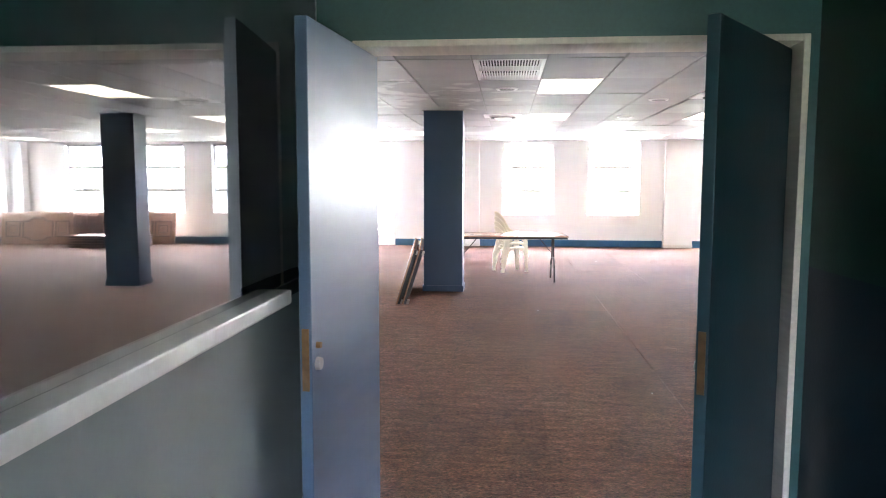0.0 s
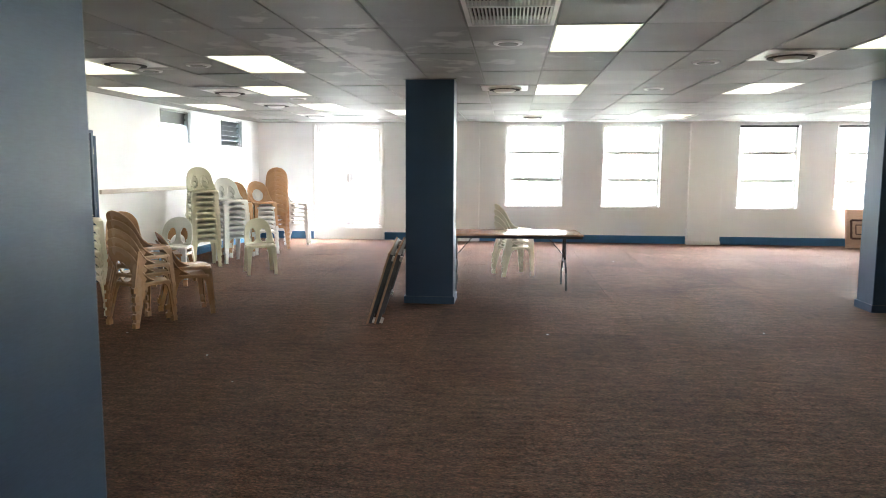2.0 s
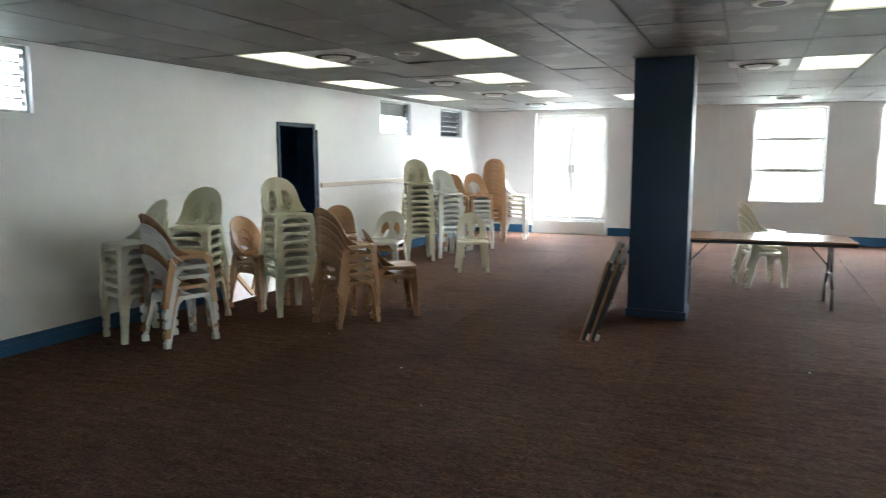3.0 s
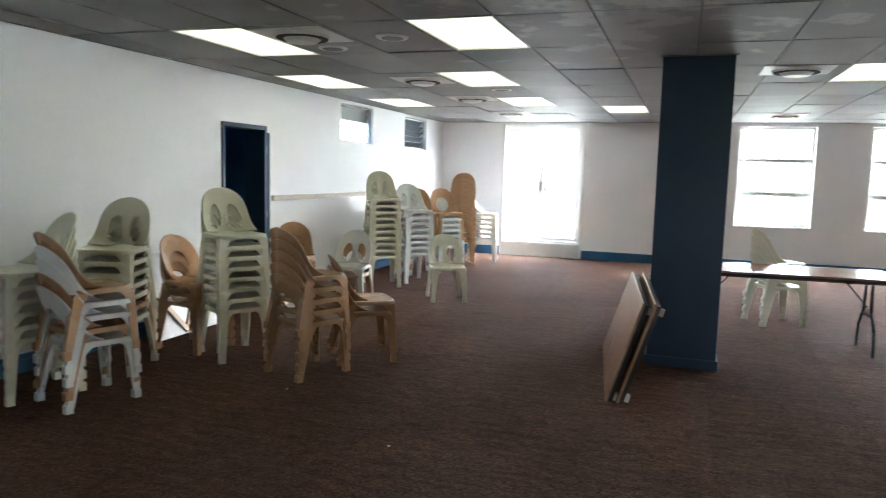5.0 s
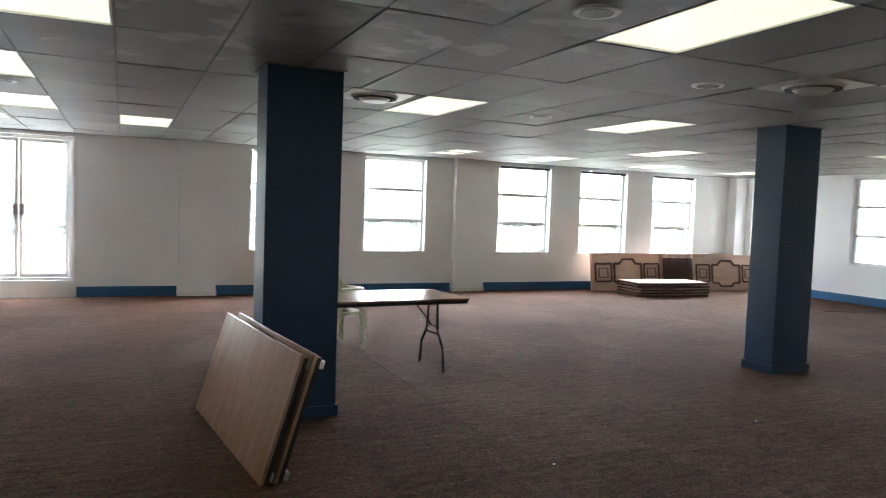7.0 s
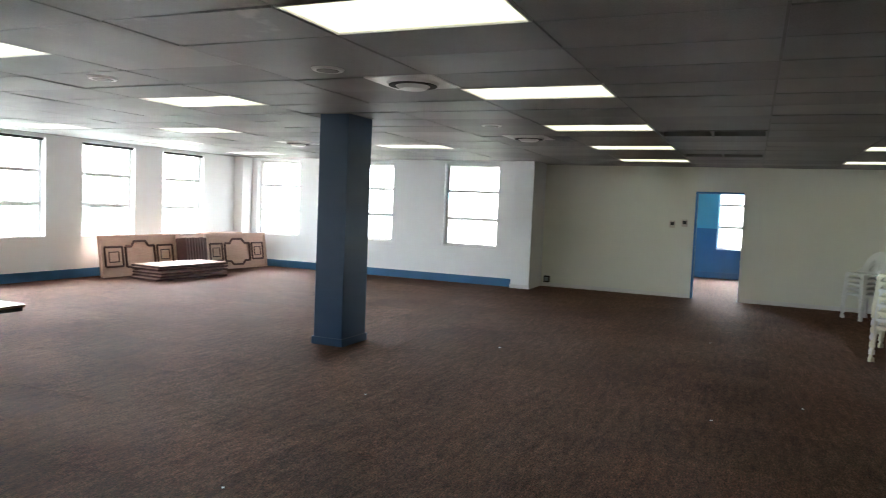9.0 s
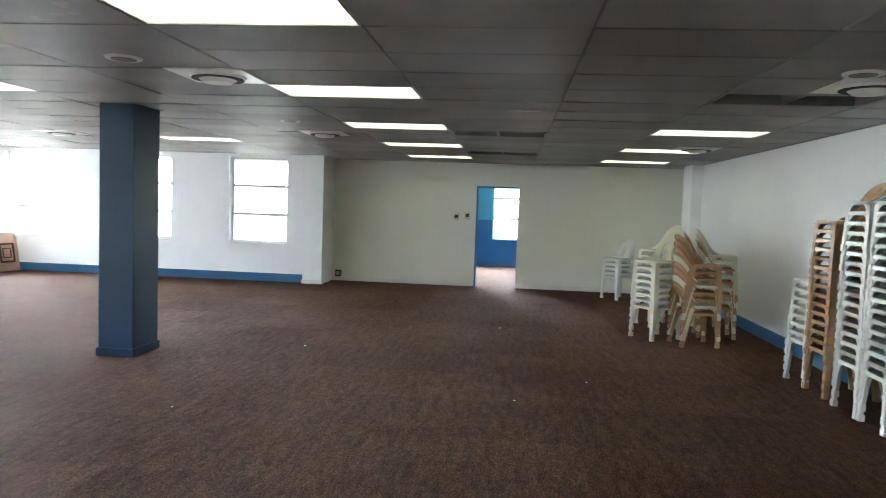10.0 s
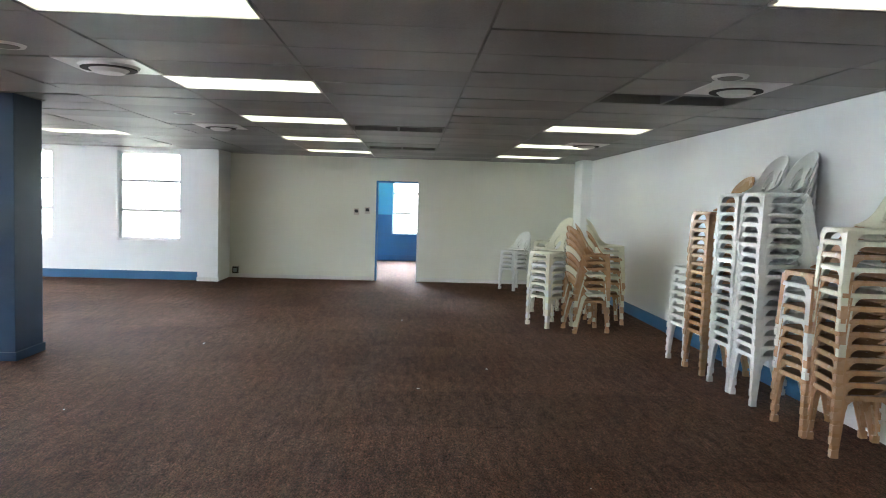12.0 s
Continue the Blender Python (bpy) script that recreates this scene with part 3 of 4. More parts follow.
# doorway and blue room beyond the cream partition
for y0, y1, z0, z1 in ((6.545, 6.585, 0, 2.11), (7.42, 7.46, 0, 2.11), (6.585, 7.42, 2.07, 2.11)):
    slab("trim", (CREAMX - 0.015, CREAMX + 0.135, y0, y1, z0, z1), TRIM if y0 < 7 and z0 == 0 else ROYAL, "painted door frame", "trim", bevel=0.003)
BX = 17.6
for z0, z1, mat, lab in ((0, 1.32, ROYAL, "royal blue painted lower wall"), (1.32, 2.6, SKYBLUE, "light blue painted upper wall")):
    wall("wall_blue_room", "y", (3.4, 10.4), (BX, BX + 0.25), (z0, z1), [(a, b, max(z0, WIN_Z0), min(z1, WIN_Z1)) for a, b in ((3.75, 5.07), (5.95, 7.27), (8.15, 9.47))], mat, lab)
    slab("wall_blue_room_side", (CREAMX + 0.12, BX, 10.3, 10.42, z0, z1), mat, lab, "wall")
    slab("wall_blue_room_side", (CREAMX + 0.12, BX, 3.3, 3.42, z0, z1), mat, lab, "wall")
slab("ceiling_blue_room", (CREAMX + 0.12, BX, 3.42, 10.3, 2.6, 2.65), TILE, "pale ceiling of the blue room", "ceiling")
for j, a in enumerate((5.95, 3.75, 8.15)):
    window("window_%d" % (j + 14), "y", a, a + 1.32, BX, WIN_Z0, WIN_Z1, 1)
slab("baseboard", (BX - 0.02, BX, 3.42, 10.3, 0, 0.16), BLUE, "blue painted skirting board", "baseboard")

# switches beside the doorway, socket by the pilaster
for y, z, w in ((7.87, 1.45, 0.11), (7.64, 1.48, 0.11)):
    ob = thing("wall_switch", "small beige wall switch with dark insert", "switch", pose(CREAMX, y, z), group="wall switches")
    boxpart("plate", (-0.015, 0, -w / 2, w / 2, -0.07, 0.07), BEAM, ob, bevel=0.004)
    boxpart("insert", (-0.02, -0.015, -w / 3, w / 3, -0.02, 0.045), BLACK, ob, "dark insert")
ob = thing("power_outlet", "dark grey floor power outlet box beside the pilaster", "power outlet", pose(CREAMX - 0.05, 10.36, 0.09))
boxpart("body", (-0.05, 0.03, -0.06, 0.06, -0.0, 0.14), BLACK, ob, bevel=0.008)
boxpart("face", (-0.056, -0.05, -0.04, 0.04, 0.03, 0.11), GREY, ob)

# ---------------------------------------------------------------- lobby
LX, LR = -0.63, 1.222
LOBBY = -4.0
slab("wall_lobby_left_lower", (LX - 0.12, LX, LOBBY, NEAR - 0.16, 0, 1.193), GREY, "glossy grey panel below the counter window", "wall")
slab("wall_lobby_left_upper", (LX - 0.12, LX, LOBBY, NEAR - 0.16, 2.35, CEIL + 0.2), TEAL, "dark teal painted wall above the glass", "wall")
slab("wall_lobby_left_strip", (LX - 0.12, LX, 2.475, NEAR - 0.16, 1.193, 1.240), TEALDARK, "dark strip of wall below the glass", "wall")
slab("counter_sill", (LX - 0.06, LX + 0.055, LOBBY, 2.47, 1.195, 1.240), TRIM, "white gloss sill below the counter window", "sill", bevel=0.006)
slab("window_13", (LX - 0.012, LX - 0.004, LOBBY, NEAR - 0.185, 1.242, 2.348), COATED, "large fixed pane of a dark counter window", "window")
# Closed box behind the pane; near-black colour stands in for an unlit room.
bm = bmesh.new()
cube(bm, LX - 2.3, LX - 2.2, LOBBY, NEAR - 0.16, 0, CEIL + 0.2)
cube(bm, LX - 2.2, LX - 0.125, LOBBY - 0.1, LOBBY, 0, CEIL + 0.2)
tagged(new("wall_office", mesh_of("wall_office", bm, TEALDARK)), "walls of the unlit office behind the glass, near-black to paint its darkness", "wall", kind="structure")
slab("floor_office", (LX - 2.2, LX - 0.12, LOBBY, NEAR - 0.16, 0.0, 0.01), DARK, "office floor, near-black to paint its darkness", "floor")
slab("wall_lobby_right_lower", (LR, LR + 0.12, LOBBY, NEAR - 0.16, 0, 1.27), TEALDARK, "near-black glossy lower wall", "wall")
slab("wall_lobby_right_upper", (LR, LR + 0.12, LOBBY, NEAR - 0.16, 1.27, CEIL + 0.2), GREEN, "dark green glossy upper wall", "wall")
# Unseen end wall; its unglazed opening is added to let sky light into the lobby.
wall("wall_lobby_back", "x", (LX - 0.12, LR + 0.12), (LOBBY - 0.12, LOBBY), (0, CEIL + 0.2), [(-0.3, 1.0, 0.2, 2.1)], TEAL, "unseen dark teal end wall of the lobby, opening added for light")
slab("ceiling_lobby", (LX - 2.3, LR + 0.12, LOBBY, NEAR - 0.165, CEIL, CEIL + 0.05), TEAL, "dark lobby ceiling", "ceiling")
slab("wall_lobby_header", (LX, LR, NEAR - 0.18, NEAR - 0.162, 2.116, CEIL), TEAL, "dark teal painted wall over the double door", "wall")
for x0, x1 in ((LX, -0.49), (1.187, LR)):
    slab("wall_lobby_cheek", (x0, x1, NEAR - 0.18, NEAR - 0.162, 0, 2.116), TEAL, "dark teal painted wall beside the double door", "wall")
for x0, x1, z0, z1 in ((-0.49, -0.47, 0, 2.115), (1.163, 1.187, 0, 2.115), (-0.47, 1.163, 2.09, 2.115)):
    slab("trim", (x0, x1, NEAR - 0.19, NEAR + 0.012, z0, z1), BEAM, "pale worn door frame", "trim", bevel=0.003)


def entry_leaf(name, hinge, turn, side, mat, width):
    """One leaf of the double door; it hangs at hinge and reaches along its own x."""
    ob = thing(name, "semi-gloss slate blue door leaf, standing open", "door", pose(*hinge, 0, 0, turn), kind="structure")
    boxpart("door_leaf", (0.0, width, 0.0, 0.04, 0.01, 2.08), mat, ob, bevel=0.003)
    boxpart("edge_lock_plate", (width + 0.0005, width + 0.0025, 0.008, 0.032, 0.92, 1.12), RUST, ob, "worn brass lock plate")
    s = -1 if side < 0 else 1
    y = 0.0 if side < 0 else 0.04
    for z, r in ((1.00, 0.022), (1.06, 0.011)):
        bm = bmesh.new()
        bar(bm, (width - 0.045, y, z), (width - 0.045, y + s * 0.014, z), r * 2, r * 1.8, 16)
        part("lock_cylinder", bm, STEEL if r > 0.02 else RUST, ob, "round metal lock cylinder")
    for z in (0.25, 1.05, 1.85):
        bm = bmesh.new()
        bar(bm, (-0.002, 0.04 - y, z), (-0.002, 0.04 - y, z + 0.1), 0.012, 0.012, 10)
        part("hinge", bm, STEEL, ob)
    return ob


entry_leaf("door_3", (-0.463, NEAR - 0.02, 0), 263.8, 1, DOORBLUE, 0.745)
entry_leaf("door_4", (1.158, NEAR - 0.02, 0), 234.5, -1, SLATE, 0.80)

# ---------------------------------------------------------------- stacking chairs


def back_mesh(mat, holes):
    """The curved arch of the back with its openings, as a thin shell."""
    nu, nv = 36, 30
    bm = bmesh.new()
    grid = {}

    def snap(u, v):
        for cu, cv, ru, rv in holes:
            d = math.hypot((u - cu) / ru, (v - cv) / rv)
            if 0.86 < d < 1.16:
                return cu + (u - cu) / d, cv + (v - cv) / d
        return u, v

    for i in range(nu + 1):
        for j in range(nv + 1):
            u, v = snap(-1 + 2 * i / nu, j / nv)
            s = max(0.0, (v - 0.42) / 0.58)
            w = (0.218 - 0.040 * v) * (1 - s ** 3.2) ** 0.5 if s < 1 else 0.0
            w = max(w, 0.012)
            x = u * w
            lean = -0.095 * v - 0.025 * v * v
            wrap = (0.05 + 0.02 * (1 - v) + 0.09 * (1 - v) ** 7) * (x / 0.215) ** 2
            grid[i, j] = bm.verts.new((x, -0.185 + lean + wrap, 0.425 + 0.385 * v + 0.03 * (1 - v) ** 2 * (x / 0.215) ** 2))
    for i in range(nu):
        for j in range(nv):
            u, v = -1 + 2 * (i + 0.5) / nu, (j + 0.5) / nv
            if any(math.hypot((u - cu) / ru, (v - cv) / rv) < 0.98 for cu, cv, ru, rv in holes):
                continue
            bm.faces.new((grid[i, j], grid[i + 1, j], grid[i + 1, j + 1], grid[i, j + 1]))
    loose = [v for v in bm.verts if not v.link_faces]
    bmesh.ops.delete(bm, geom=loose, context="VERTS")
    bmesh.ops.remove_doubles(bm, verts=bm.verts, dist=0.0008)
    bmesh.ops.recalc_face_normals(bm, faces=bm.faces)
    bmesh.ops.solidify(bm, geom=list(bm.faces), thickness=0.009)
    return mesh_of("backrest", bm, mat, smooth=True)


def seat_mesh(mat):
    """A dished seat with a turned-down rim."""
    bm = bmesh.new()
    n, rings = 40, []

    def outline(r, k):
        a = 2 * math.pi * k / n
        c, s = math.cos(a), math.sin(a)
        p = (abs(c) ** 5 + abs(s) ** 5) ** (-1 / 5)
        return r * p * c, r * p * s

    for r, z in ((0.04, 0.418), (0.11, 0.420), (0.165, 0.428), (0.20, 0.438), (0.212, 0.436), (0.217, 0.425), (0.219, 0.404), (0.213, 0.404), (0.209, 0.422), (0.10, 0.408)):
        ring = []
        for k in range(n):
            x, y = outline(r, k)
            x *= 1.0 + 0.04 * (y / 0.22)
            ring.append(bm.verts.new((x, y + 0.01, z)))
        rings.append(ring)
    for a, b in zip(rings, rings[1:]):
        for k in range(n):
            bm.faces.new((a[k], a[(k + 1) % n], b[(k + 1) % n], b[k]))
    bm.faces.new(rings[0])
    bm.faces.new(rings[-1][::-1])
    return mesh_of("seat", bm, mat, smooth=False)


def leg_mesh(mat, front, side):
    """A moulded angle-section leg, wide under the seat and narrow at the foot."""
    bm = bmesh.new()
    sy = 1 if front else -1
    top, foot = Vector((side * 0.205, sy * 0.20 + 0.01, 0.41)), Vector((side * 0.222, sy * (0.232 if front else 0.272), 0.0))
    wide = [(0.0, 0.135), (0.04, 0.098), (0.10, 0.074), (0.25, 0.062), (0.55, 0.054), (1.0, 0.043)]
    for ax in (0, 1):
        prev = None
        for t, w in wide:
            c = top.lerp(foot, t)
            th = 0.012
            if ax == 0:
                pts = [(0, 0), (-side * w, 0), (-side * w, -sy * th), (0, -sy * th)]
            else:
                pts = [(0, -sy * th), (0, -sy * w), (-side * th, -sy * w), (-side * th, -sy * th)]
            ring = [bm.verts.new((c.x + p[0], c.y + p[1], c.z)) for p in pts]
            if prev:
                for k in range(4):
                    bm.faces.new((prev[k], prev[(k + 1) % 4], ring[(k + 1) % 4], ring[k]))
            else:
                bm.faces.new(ring)
            prev = ring
        bm.faces.new(prev[::-1])
    cube(bm, *sorted((foot.x + side * 0.002, foot.x - side * 0.046)), *sorted((foot.y + sy * 0.002, foot.y - sy * 0.046)), 0.0, 0.055)
    return mesh_of("leg", bm, mat)


def chair(label, mat, holes, posture, group):
    ob = thing("stacking_chair", label, "chair", posture, group)
    for nm, me in [("seat", seat_mesh(mat)), ("backrest", back_mesh(mat, holes))] + [("leg", leg_mesh(mat, f, s)) for f in (True, False) for s in (-1, 1)]:
        p = new(nm, me)
        p.parent = ob
    return ob


TWO_HOLES = [(-0.40, 0.34, 0.25, 0.27), (0.40, 0.34, 0.25, 0.27)]
ONE_HOLE = [(0.0, 0.33, 0.50, 0.29)]
KINDS = {
    "c": ("cream plastic stacking chair, %s", CREAMPL, TWO_HOLES),
    "w": ("white plastic stacking chair, %s", WHITEPL, TWO_HOLES),
    "v": ("white plastic stacking chair, %s", WHITEPL, ONE_HOLE),
    "t": ("tan plastic stacking chair, %s", TANPL, ONE_HOLE),
}
PITCH = 0.087
made_chairs = {}
chair_rng = random.Random(3)


def stack(order, x, y, heading, where):
    """Chairs nested upwards from the floor, in the order of the letters; heading is the way the seats face (0: along +y, 90: along -x)."""
    for k, letter in enumerate(order):
        label, mat, holes = KINDS[letter]
        state = "alone %s" % where if len(order) == 1 else ("bottom of stack %s" if k == 0 else "top of stack %s" if k == len(order) - 1 else "nested in stack %s") % where
        jx, jy, jr = (chair_rng.uniform(-0.004, 0.004) for _ in range(3))
        m = pose(x + jx, y + jy, PITCH * k, 0, 0, heading + jr * 150)
        if letter not in made_chairs:
            ob = chair("", mat, holes, m, "")
            made_chairs[letter] = ob
        else:
            ob = copy_thing(made_chairs[letter], m)
        tagged(ob, label % state, "chair", "stacked plastic chairs %s" % where)


NEARWALL = "by the entrance wall"
stack("ttttttttctctcc", 1.97, 3.54, -8, NEARWALL)
stack("tttttwtwwt", 2.42, 3.55, 2, NEARWALL)
stack("wwwwwwwwwwwwwwwww", 3.24, 3.52, -1, NEARWALL)
stack("wwwwwwwwwwwwwwwww", 3.70, 3.53, 1, NEARWALL)
stack("ttttttttttttttt", 4.33, 3.53, 2, NEARWALL)
stack("wwwwwwww", 4.76, 3.55, 4, NEARWALL)
stack("tcttcttt", 6.62, 4.30, 190, NEARWALL)
stack("cwcwcwcc", 6.98, 4.74, 32, NEARWALL)
stack("tctctctcc", 7.35, 3.85, 175, NEARWALL)
stack("ccccwcwcc", 8.1, 4.50, 20, NEARWALL)
stack("tttttttt", 8.05, 3.85, 172, NEARWALL)
stack("wwwww", 11.2, 4.62, 35, NEARWALL)

SIDE = "by the side wall"
stack("cccccc", -5.08, 7.85, 160, SIDE)
stack("vtvvt", -4.62, 7.92, 342, SIDE)
stack("ctccccc", -5.0, 8.55, 200, SIDE)
stack("ttt", -4.87, 9.35, 262, SIDE)
stack("cccccccc", -4.42, 9.27, 238, SIDE)
stack("ttttt", -3.60, 9.10, 337, SIDE)
stack("tt", -3.38, 9.64, 308, SIDE)
stack("ttt", -4.95, 11.15, 215, SIDE)
stack("tw", -4.42, 11.45, 190, SIDE)
stack("c", -3.62, 12.58, 208, SIDE)
stack("cccccccccc", -4.80, 13.25, 215, SIDE)
stack("wwwwwwww", -4.55, 13.80, 225, SIDE)
stack("wtwtwtt", -4.75, 14.6, 215, SIDE)
stack("wwwwwwt", -4.45, 15.0, 220, SIDE)
stack("tttttttttt", -4.50, 16.0, 20, SIDE)
stack("wwwwww", -4.30, 16.75, 280, SIDE)
stack("cccc", 0.19, 12.92, 293, "behind the folding table")

# ---------------------------------------------------------------- folding tables


def folding_leg_frame(parent, x, s, h):
    """One wishbone pair of bent steel legs with a cross bar and a brace."""
    for y in (-0.27, 0.27):
        bm = bmesh.new()
        pts = [(x, y * 0.35, h - 0.03), (x, y * 0.45, h * 0.55), (x, y * 0.9, h * 0.32), (x, y, 0.0)]
        for a, b in zip(pts, pts[1:]):
            bar(bm, a, b, 0.026, 0.026, 8)
        part("leg", bm, BLACK, parent, "black bent steel tube", smooth=True)
    bm = bmesh.new()
    bar(bm, (x, -0.15, h * 0.50), (x, 0.15, h * 0.50), 0.02, 0.02, 8)
    part("cross_bar", bm, BLACK, parent)
    bm = bmesh.new()
    bar(bm, (x, 0, h * 0.60), (x - s * 0.22, 0, h - 0.03), 0.014, 0.014, 6)
    bar(bm, (x, -0.1, h * 0.60), (x, 0.1, h * 0.60), 0.014, 0.014, 6)
    part("brace", bm, BLACK, parent)


def table_top(parent, length, width, z0):
    bm = bmesh.new()
    cube(bm, -length / 2, length / 2, -width / 2, width / 2, z0, z0 + 0.022)
    part("tabletop", bm, WOODTOP, parent, "worn glossy wood veneer top", bevel=0.004)
    bm = bmesh.new()
    l, w = length / 2 - 0.012, width / 2 - 0.012
    for a in ((-l, l, -w, -w + 0.02), (-l, l, w - 0.02, w), (-l, -l + 0.02, -w + 0.02, w - 0.02), (l - 0.02, l, -w + 0.02, w - 0.02)):
        cube(bm, *a, z0 - 0.03, z0)
    part("apron", bm, BLACK, parent, "dark edging under the top")


ob = thing("folding_table", "standing folding trestle table with glossy wood top", "table", pose(0.13, 11.76, 0, 0, 0, 3))
table_top(ob, 1.83, 0.80, 0.722)
folding_leg_frame(ob, 0.72, 1, 0.71)
folding_leg_frame(ob, -0.72, -1, 0.71)


def folded_table(m, label):
    ob = thing("folded_table", label, "table", m, group="folded tables leaning on the column")
    table_top(ob, 1.70, 0.76, 0.0)
    for x in (-0.62, 0.62):
        for y in (-0.26, 0.26):
            bm = bmesh.new()
            bar(bm, (x, y, -0.035), (x * 0.1, y * 0.8, -0.035), 0.024, 0.024, 8)
            part("leg", bm, BLACK, ob, "folded black steel leg", smooth=True)
        bm = bmesh.new()
        bar(bm, (x, -0.30, -0.035), (x, 0.30, -0.035), 0.026, 0.026, 8)
        part("cross_bar", bm, BLACK, ob)
    for x in (-0.80, 0.80):
        for y in (-0.33, 0.33):
            boxpart("foot_cap", (x - 0.03, x + 0.03, y - 0.025, y + 0.025, -0.062, -0.030), BEAM, ob, "pale wooden block", bevel=0.004)
    return ob


for foot, turn, lab in ((-1.385, 6.5, "folded wood-topped table leaning on edge against the column"), (-1.30, 6.0, "second folded table leaning behind the first against the column")):
    tilt = 17.5
    up = Vector((math.sin(radians(tilt)), 0, math.cos(radians(tilt))))
    out = Vector((-math.cos(radians(tilt)), 0, math.sin(radians(tilt))))
    along = Vector((0, 1, 0))
    m = Matrix.Translation((foot, 10.06, 0.008)) @ pose(0, 0, 0, 0, 0, turn) @ Matrix((
        (along.x, up.x, out.x, 0), (along.y, up.y, out.y, 0), (along.z, up.z, out.z, 0), (0, 0, 0, 1)))
    folded_table(m @ Matrix.Translation((0, 0.38, 0)), lab)

# ---------------------------------------------------------------- carved panels in the far corner


def ring_moulding(bm, pts, w, d):
    """A raised moulding along a closed line in the panel's plane (x, z), standing d proud towards -y."""
    for a, b in zip(pts, pts[1:] + pts[:1]):
        bar(bm, (a[0], -d, a[1]), (b[0], -d, b[1]), w, w, 6)


def carved_panel(m, length, height, label):
    ob = thing("carved_counter_panel", label, "counter panel", m, group="carved counter panels")
    l = length / 2
    boxpart("board", (-l + 0.03, l - 0.03, -0.015, 0.015, 0.03, height - 0.03), PANELWOOD, ob)
    bm = bmesh.new()
    for a in ((-l, l, -0.035, 0.035, 0, 0.045), (-l, l, -0.035, 0.035, height - 0.045, height), (-l, -l + 0.045, -0.035, 0.035, 0.045, height - 0.045), (l - 0.045, l, -0.035, 0.035, 0.045, height - 0.045)):
        cube(bm, *a)
    part("frame", bm, PANELWOOD, ob, "pale wooden frame")
    h = height
    bm = bmesh.new()
    ring_moulding(bm, [(-0.36, 0.22 * h), (-0.36, 0.72 * h), (-0.22, 0.72 * h), (-0.14, 0.84 * h), (0.14, 0.84 * h), (0.22, 0.72 * h), (0.36, 0.72 * h), (0.36, 0.22 * h), (0.22, 0.22 * h), (0.14, 0.12 * h), (-0.14, 0.12 * h), (-0.22, 0.22 * h)], 0.05, 0.02)
    part("centre_moulding", bm, DARKWOOD, ob, "dark carved octagonal moulding")
    for s in (-1, 1):
        bm = bmesh.new()
        a, b = s * 0.44, s * (l - 0.10)
        ring_moulding(bm, [(a, 0.25 * h), (b, 0.25 * h), (b, 0.72 * h), (a, 0.72 * h)], 0.042, 0.02)
        mid = (a + b) / 2
        q = abs(b - a) * 0.28
        ring_moulding(bm, [(mid - q, 0.36 * h), (mid + q, 0.36 * h), (mid + q, 0.60 * h), (mid - q, 0.60 * h)], 0.022, 0.02)
        part("side_moulding", bm, DARKWOOD, ob, "dark carved rectangular moulding")


carved_panel(pose(7.95, 17.50, 0, -9, 0, 0), 1.90, 0.80, "pale pink wooden counter panel with dark carved mouldings")
carved_panel(pose(10.42, 17.15, 0, -9, 0, -8), 1.75, 0.80, "pale pink wooden counter panel with dark carved mouldings")
for j in range(8):
    ob = thing("dark_board", "dark red-brown board on edge between the carved panels", "board", pose(8.97 + 0.075 * j, 17.50 - 0.006 * j, 0, -8, 0, 0), group="dark boards on edge")
    boxpart("board", (-0.018, 0.018, -0.24, 0.24, 0.0, 0.70 - 0.012 * (j % 3)), DARKWOOD, ob, bevel=0.004)
    boxpart("edge_strip", (-0.022, 0.022, -0.25, -0.24, 0.0, 0.68), DARKWOOD, ob)
slab("counter_top", (9.0, 11.0, 17.55, 17.86, 0.0, 0.80), PANELWOOD, "pale wooden counter box standing behind the panels", "counter", bevel=0.01, kind="")
for j in range(5):
    ob = thing("flat_board", "pale framed board lying flat in a low stack", "board", pose(8.18 + 0.02 * (j % 2), 16.72 - 0.02 * (j % 3), 0.062 * j, 0, 0, -6 + 2 * (j % 3)), group="stacked flat boards")
    boxpart("panel", (-0.84, 0.84, -0.36, 0.36, 0.012, 0.040), PANELWOOD, ob, bevel=0.004)
    bm = bmesh.new()
    for a in ((-0.86, 0.86, -0.38, -0.34), (-0.86, 0.86, 0.34, 0.38), (-0.86, -0.82, -0.34, 0.34), (0.82, 0.86, -0.34, 0.34)):
        cube(bm, *a, 0.0, 0.030)
    part("edging", bm, DARKWOOD, ob, "dark edge strip")

# ---------------------------------------------------------------- board leaning behind the chairs, scraps on the carpet
ob = thing("poster_board", "white printed board leaning on the side wall behind chairs", "board", pose(LEFT + 0.27, 9.85, 0.004, 0, -16, 0))
boxpart("sheet", (-0.006, 0.006, -0.55, 0.55, 0, 0.80), PAPER, ob)
bm = bmesh.new()
bar(bm, (0.006, -0.5, 0.55), (0.006, -0.12, 0.03), 0.05, 0.05)
bar(bm, (0.006, -0.12, 0.03), (0.006, 0.14, 0.42), 0.05, 0.05)
part("brown_stripe", bm, TANPL, ob, "brown diagonal stripe")

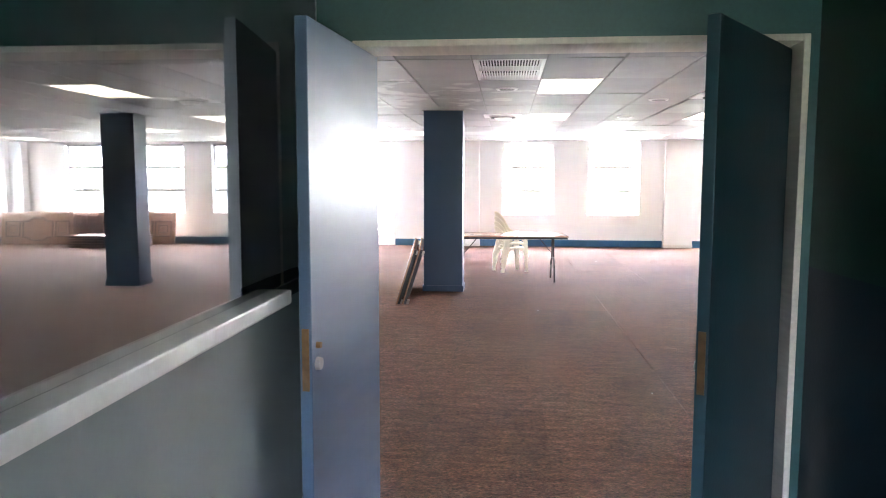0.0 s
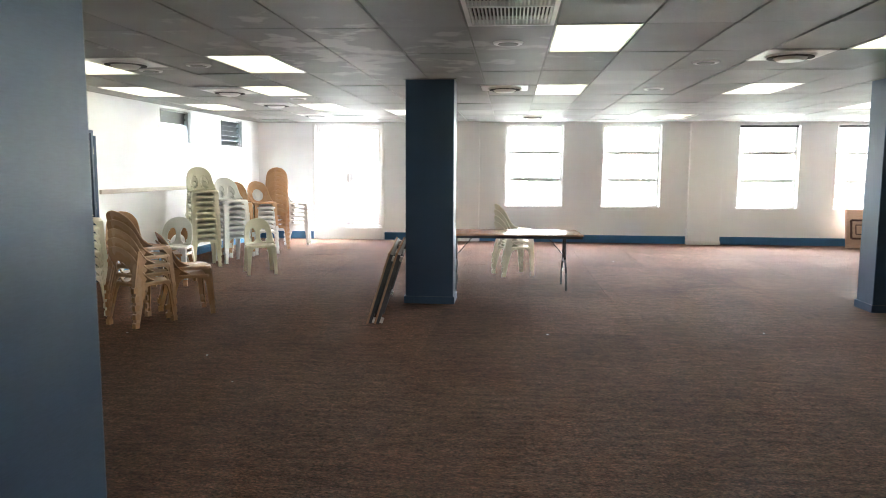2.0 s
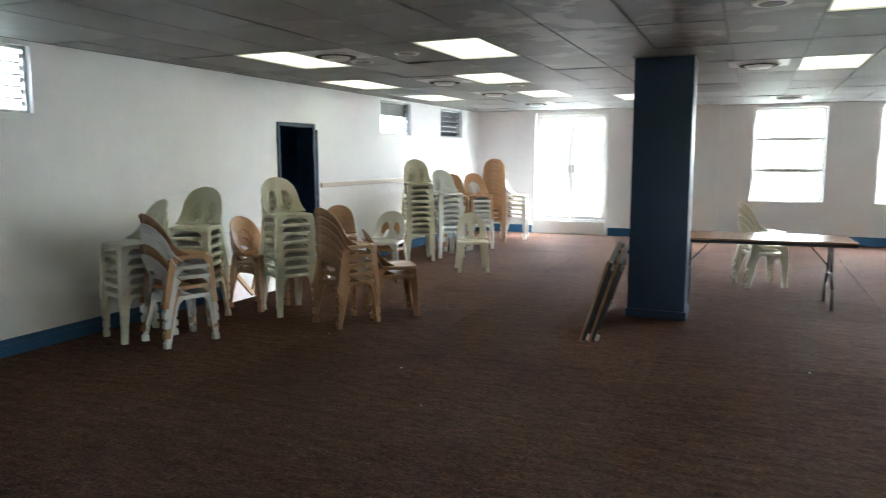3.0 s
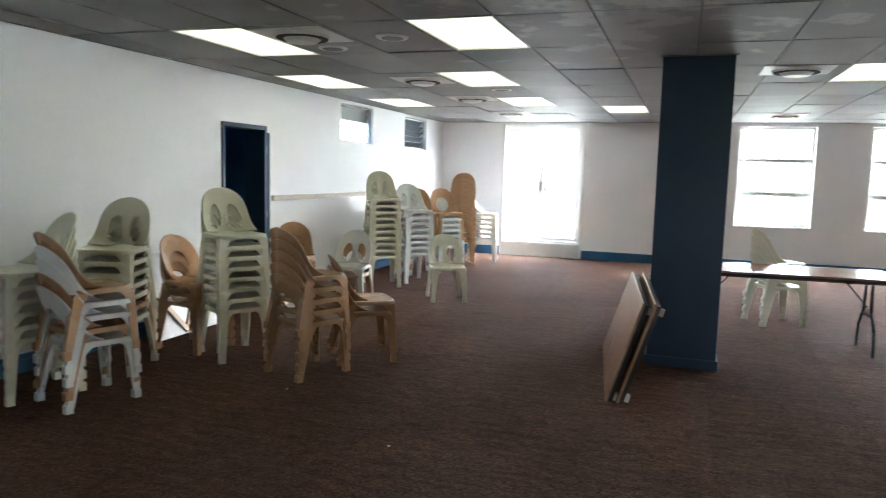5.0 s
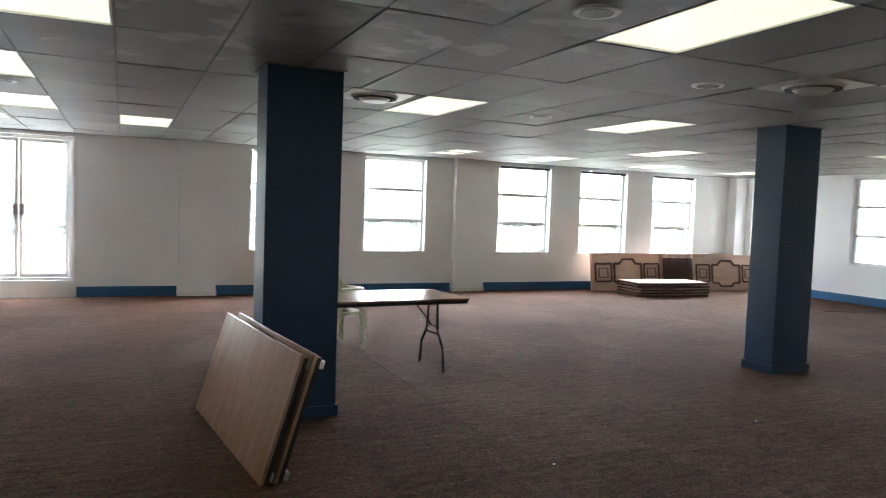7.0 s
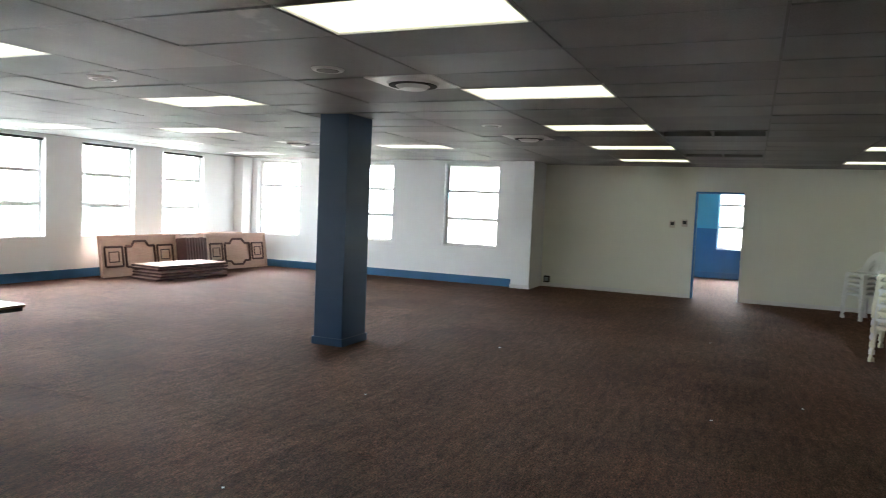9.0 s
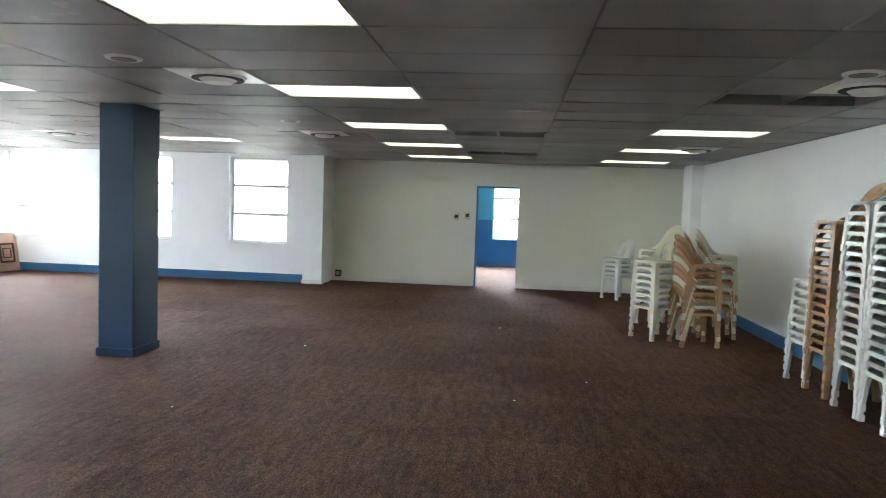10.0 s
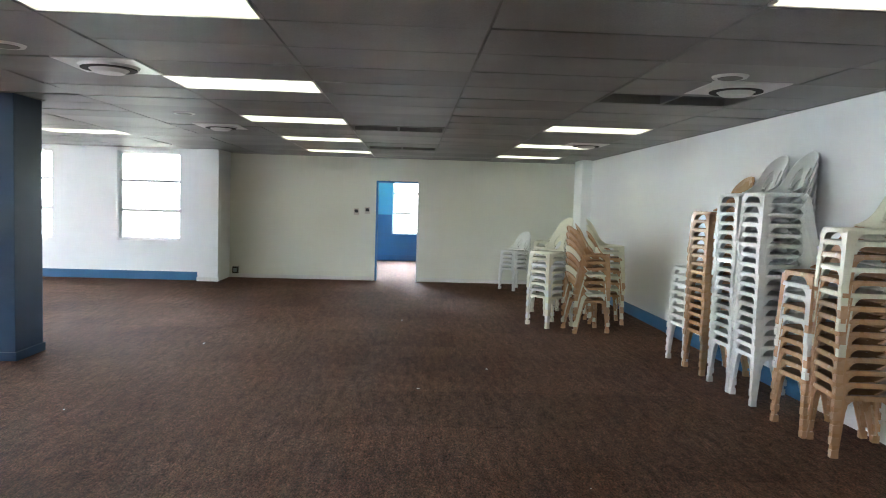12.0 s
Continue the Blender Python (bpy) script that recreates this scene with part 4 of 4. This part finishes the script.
scrap_rng = random.Random(8)
for j, (x, y) in enumerate([(-4.9, 6.1), (-1.9, 7.2), (-3.5, 8.6), (1.9, 14.6), (0.5, 9.0), (3.4, 6.6), (2.6, 9.3), (5.2, 9.0), (4.2, 5.9), (-2.4, 7.9), (7.1, 6.8), (1.2, 5.6)]):
    ob = thing("paper_scrap", "small crumpled white paper scrap on the carpet", "litter", pose(x, y, 0.001, 0, 0, scrap_rng.uniform(0, 180)), group="scraps on the carpet")
    bm = bmesh.new()
    r = scrap_rng.uniform(0.008, 0.022) if j else 0.05
    vs = [bm.verts.new((r * math.cos(a) * scrap_rng.uniform(0.6, 1.2), r * 0.6 * math.sin(a), scrap_rng.uniform(0.001, 0.008))) for a in [k * math.pi / 3 for k in range(6)]]
    bm.faces.new(vs)
    bmesh.ops.solidify(bm, geom=list(bm.faces), thickness=0.002)
    part("scrap", bm, WHITEPL, ob)

cable_curve = bpy.data.curves.new("cable", "CURVE")
cable_curve.dimensions, cable_curve.bevel_depth = "3D", 0.005
sp = cable_curve.splines.new("NURBS")
sp.points.add(4)
for p, c in zip(sp.points, ((10.9, 13.6, 0.006), (10.5, 13.9, 0.006), (10.0, 13.7, 0.006), (9.7, 14.1, 0.006), (9.5, 14.0, 0.006))):
    p.co = (*c, 1)
sp.use_endpoint_u = True
cable_curve.materials.append(BLACK)
tagged(new("cable", cable_curve), "thin dark loose cable lying on the carpet", "cable")

# ---------------------------------------------------------------- outside
GROUND = -4.5
slab("ground", (-1500, 1500, -1500, 1500, GROUND - 1, GROUND), GRASS, "hazy green and brown ground far below the windows", "ground")
slab("building_below", (LEFT - 0.25, BX + 0.25, -4.2, FAR + 0.28, GROUND, -0.21), CONCRETE, "concrete storey below the hall", "building")
slab("terrace", (-7.5, 0.0, FAR + 0.28, FAR + 3.6, -0.1, 0.18), CONCRETE, "pale concrete terrace outside the glazed door", "terrace")
slab("terrace_wall", (-7.5, 0.0, FAR + 3.4, FAR + 3.6, 0.18, 0.62), BRICKRED, "low brown parapet wall of the terrace", "wall")
ob = thing("terrace_railing", "thin metal railing on the terrace parapet", "railing", pose(-3.75, FAR + 3.5, 0.62), kind="structure")
bm = bmesh.new()
bar(bm, (-3.7, 0, 0.42), (3.7, 0, 0.42), 0.04, 0.04, 8)
part("handrail", bm, STEEL, ob)
for j in range(9):
    bm = bmesh.new()
    bar(bm, (-3.6 + 0.9 * j, 0, 0), (-3.6 + 0.9 * j, 0, 0.42), 0.03, 0.03, 8)
    part("post", bm, STEEL, ob)


def leaf_clump_mesh(seed):
    r = random.Random(seed)
    verts, faces = [], []
    for _ in range(420):
        while True:
            p = Vector((r.uniform(-1, 1), r.uniform(-1, 1), r.uniform(-1, 1)))
            if 0.35 < p.length < 1 + 0.15 * math.sin(5 * p.x) * math.cos(4 * p.y):
                break
        q = Euler((r.uniform(0, 6), r.uniform(0, 6), r.uniform(0, 6))).to_matrix()
        k = len(verts)
        s = r.uniform(0.08, 0.17)
        for c in ((-s, 0, 0), (0, -s * 0.5, 0.02), (s, 0, 0), (0, s * 0.5, 0.02)):
            verts.append(p + q @ Vector(c))
        faces.append((k, k + 1, k + 2, k + 3))
    me = bpy.data.meshes.new("crown")
    me.from_pydata([tuple(v) for v in verts], [], faces)
    me.materials.append(LEAF)
    return me


crowns = [leaf_clump_mesh(s) for s in (1, 2, 3)]
tree_rng = random.Random(12)


def tree(x, y, h):
    ob = thing("tree", "leafy green tree beyond the windows", "tree", pose(x, y, GROUND, 0, 0, tree_rng.uniform(0, 360)), group="trees outside")
    bm = bmesh.new()
    bar(bm, (0, 0, 0), (0.1, 0, h * 0.55), 0.5, 0.22, 8)
    for k in range(4):
        a = k * 1.6
        bar(bm, (0.1, 0, h * (0.38 + 0.05 * k)), (1.7 * math.cos(a), 1.7 * math.sin(a), h * 0.72), 0.16, 0.05, 6)
    part("trunk", bm, DARKWOOD, ob, "brown trunk with limbs")
    for k in range(8):
        p = new("crown", crowns[k % 3])
        p.parent = ob
        a, rad = k * 1.05 + tree_rng.uniform(0, 0.5), (0.0 if k == 5 else h * 0.2)
        sc = h * tree_rng.uniform(0.24, 0.34)
        p.matrix_basis = Matrix.LocRotScale((rad * math.cos(a), rad * math.sin(a), h * tree_rng.uniform(0.42, 0.85)), Euler((0, 0, a)), (sc * 1.2, sc * 1.2, sc))


for j in range(60):
    tree(-60 + 2.6 * j + tree_rng.uniform(-1, 1), 92 + tree_rng.uniform(-12, 26), tree_rng.uniform(5.6, 8.6))

# ---------------------------------------------------------------- carpet tiles
NX, NY = 18, 15
tw, td = (CREAMX - LEFT) / NX, (FAR - NEAR) / NY
bm = bmesh.new()
cube(bm, -tw / 2 + 0.0012, tw / 2 - 0.0012, -td / 2 + 0.0012, td / 2 - 0.0012, -0.004, 0.0)
tile_mesh = mesh_of("carpet_tile", bm, CARPET)
lay_rng = random.Random(21)
for i in range(NX):
    for j in range(NY):
        p = new("carpet_tile", tile_mesh)
        p.parent = floor
        p.location = (LEFT + tw * (i + 0.5), NEAR + td * (j + 0.5), lay_rng.uniform(-0.0005, 0.0))
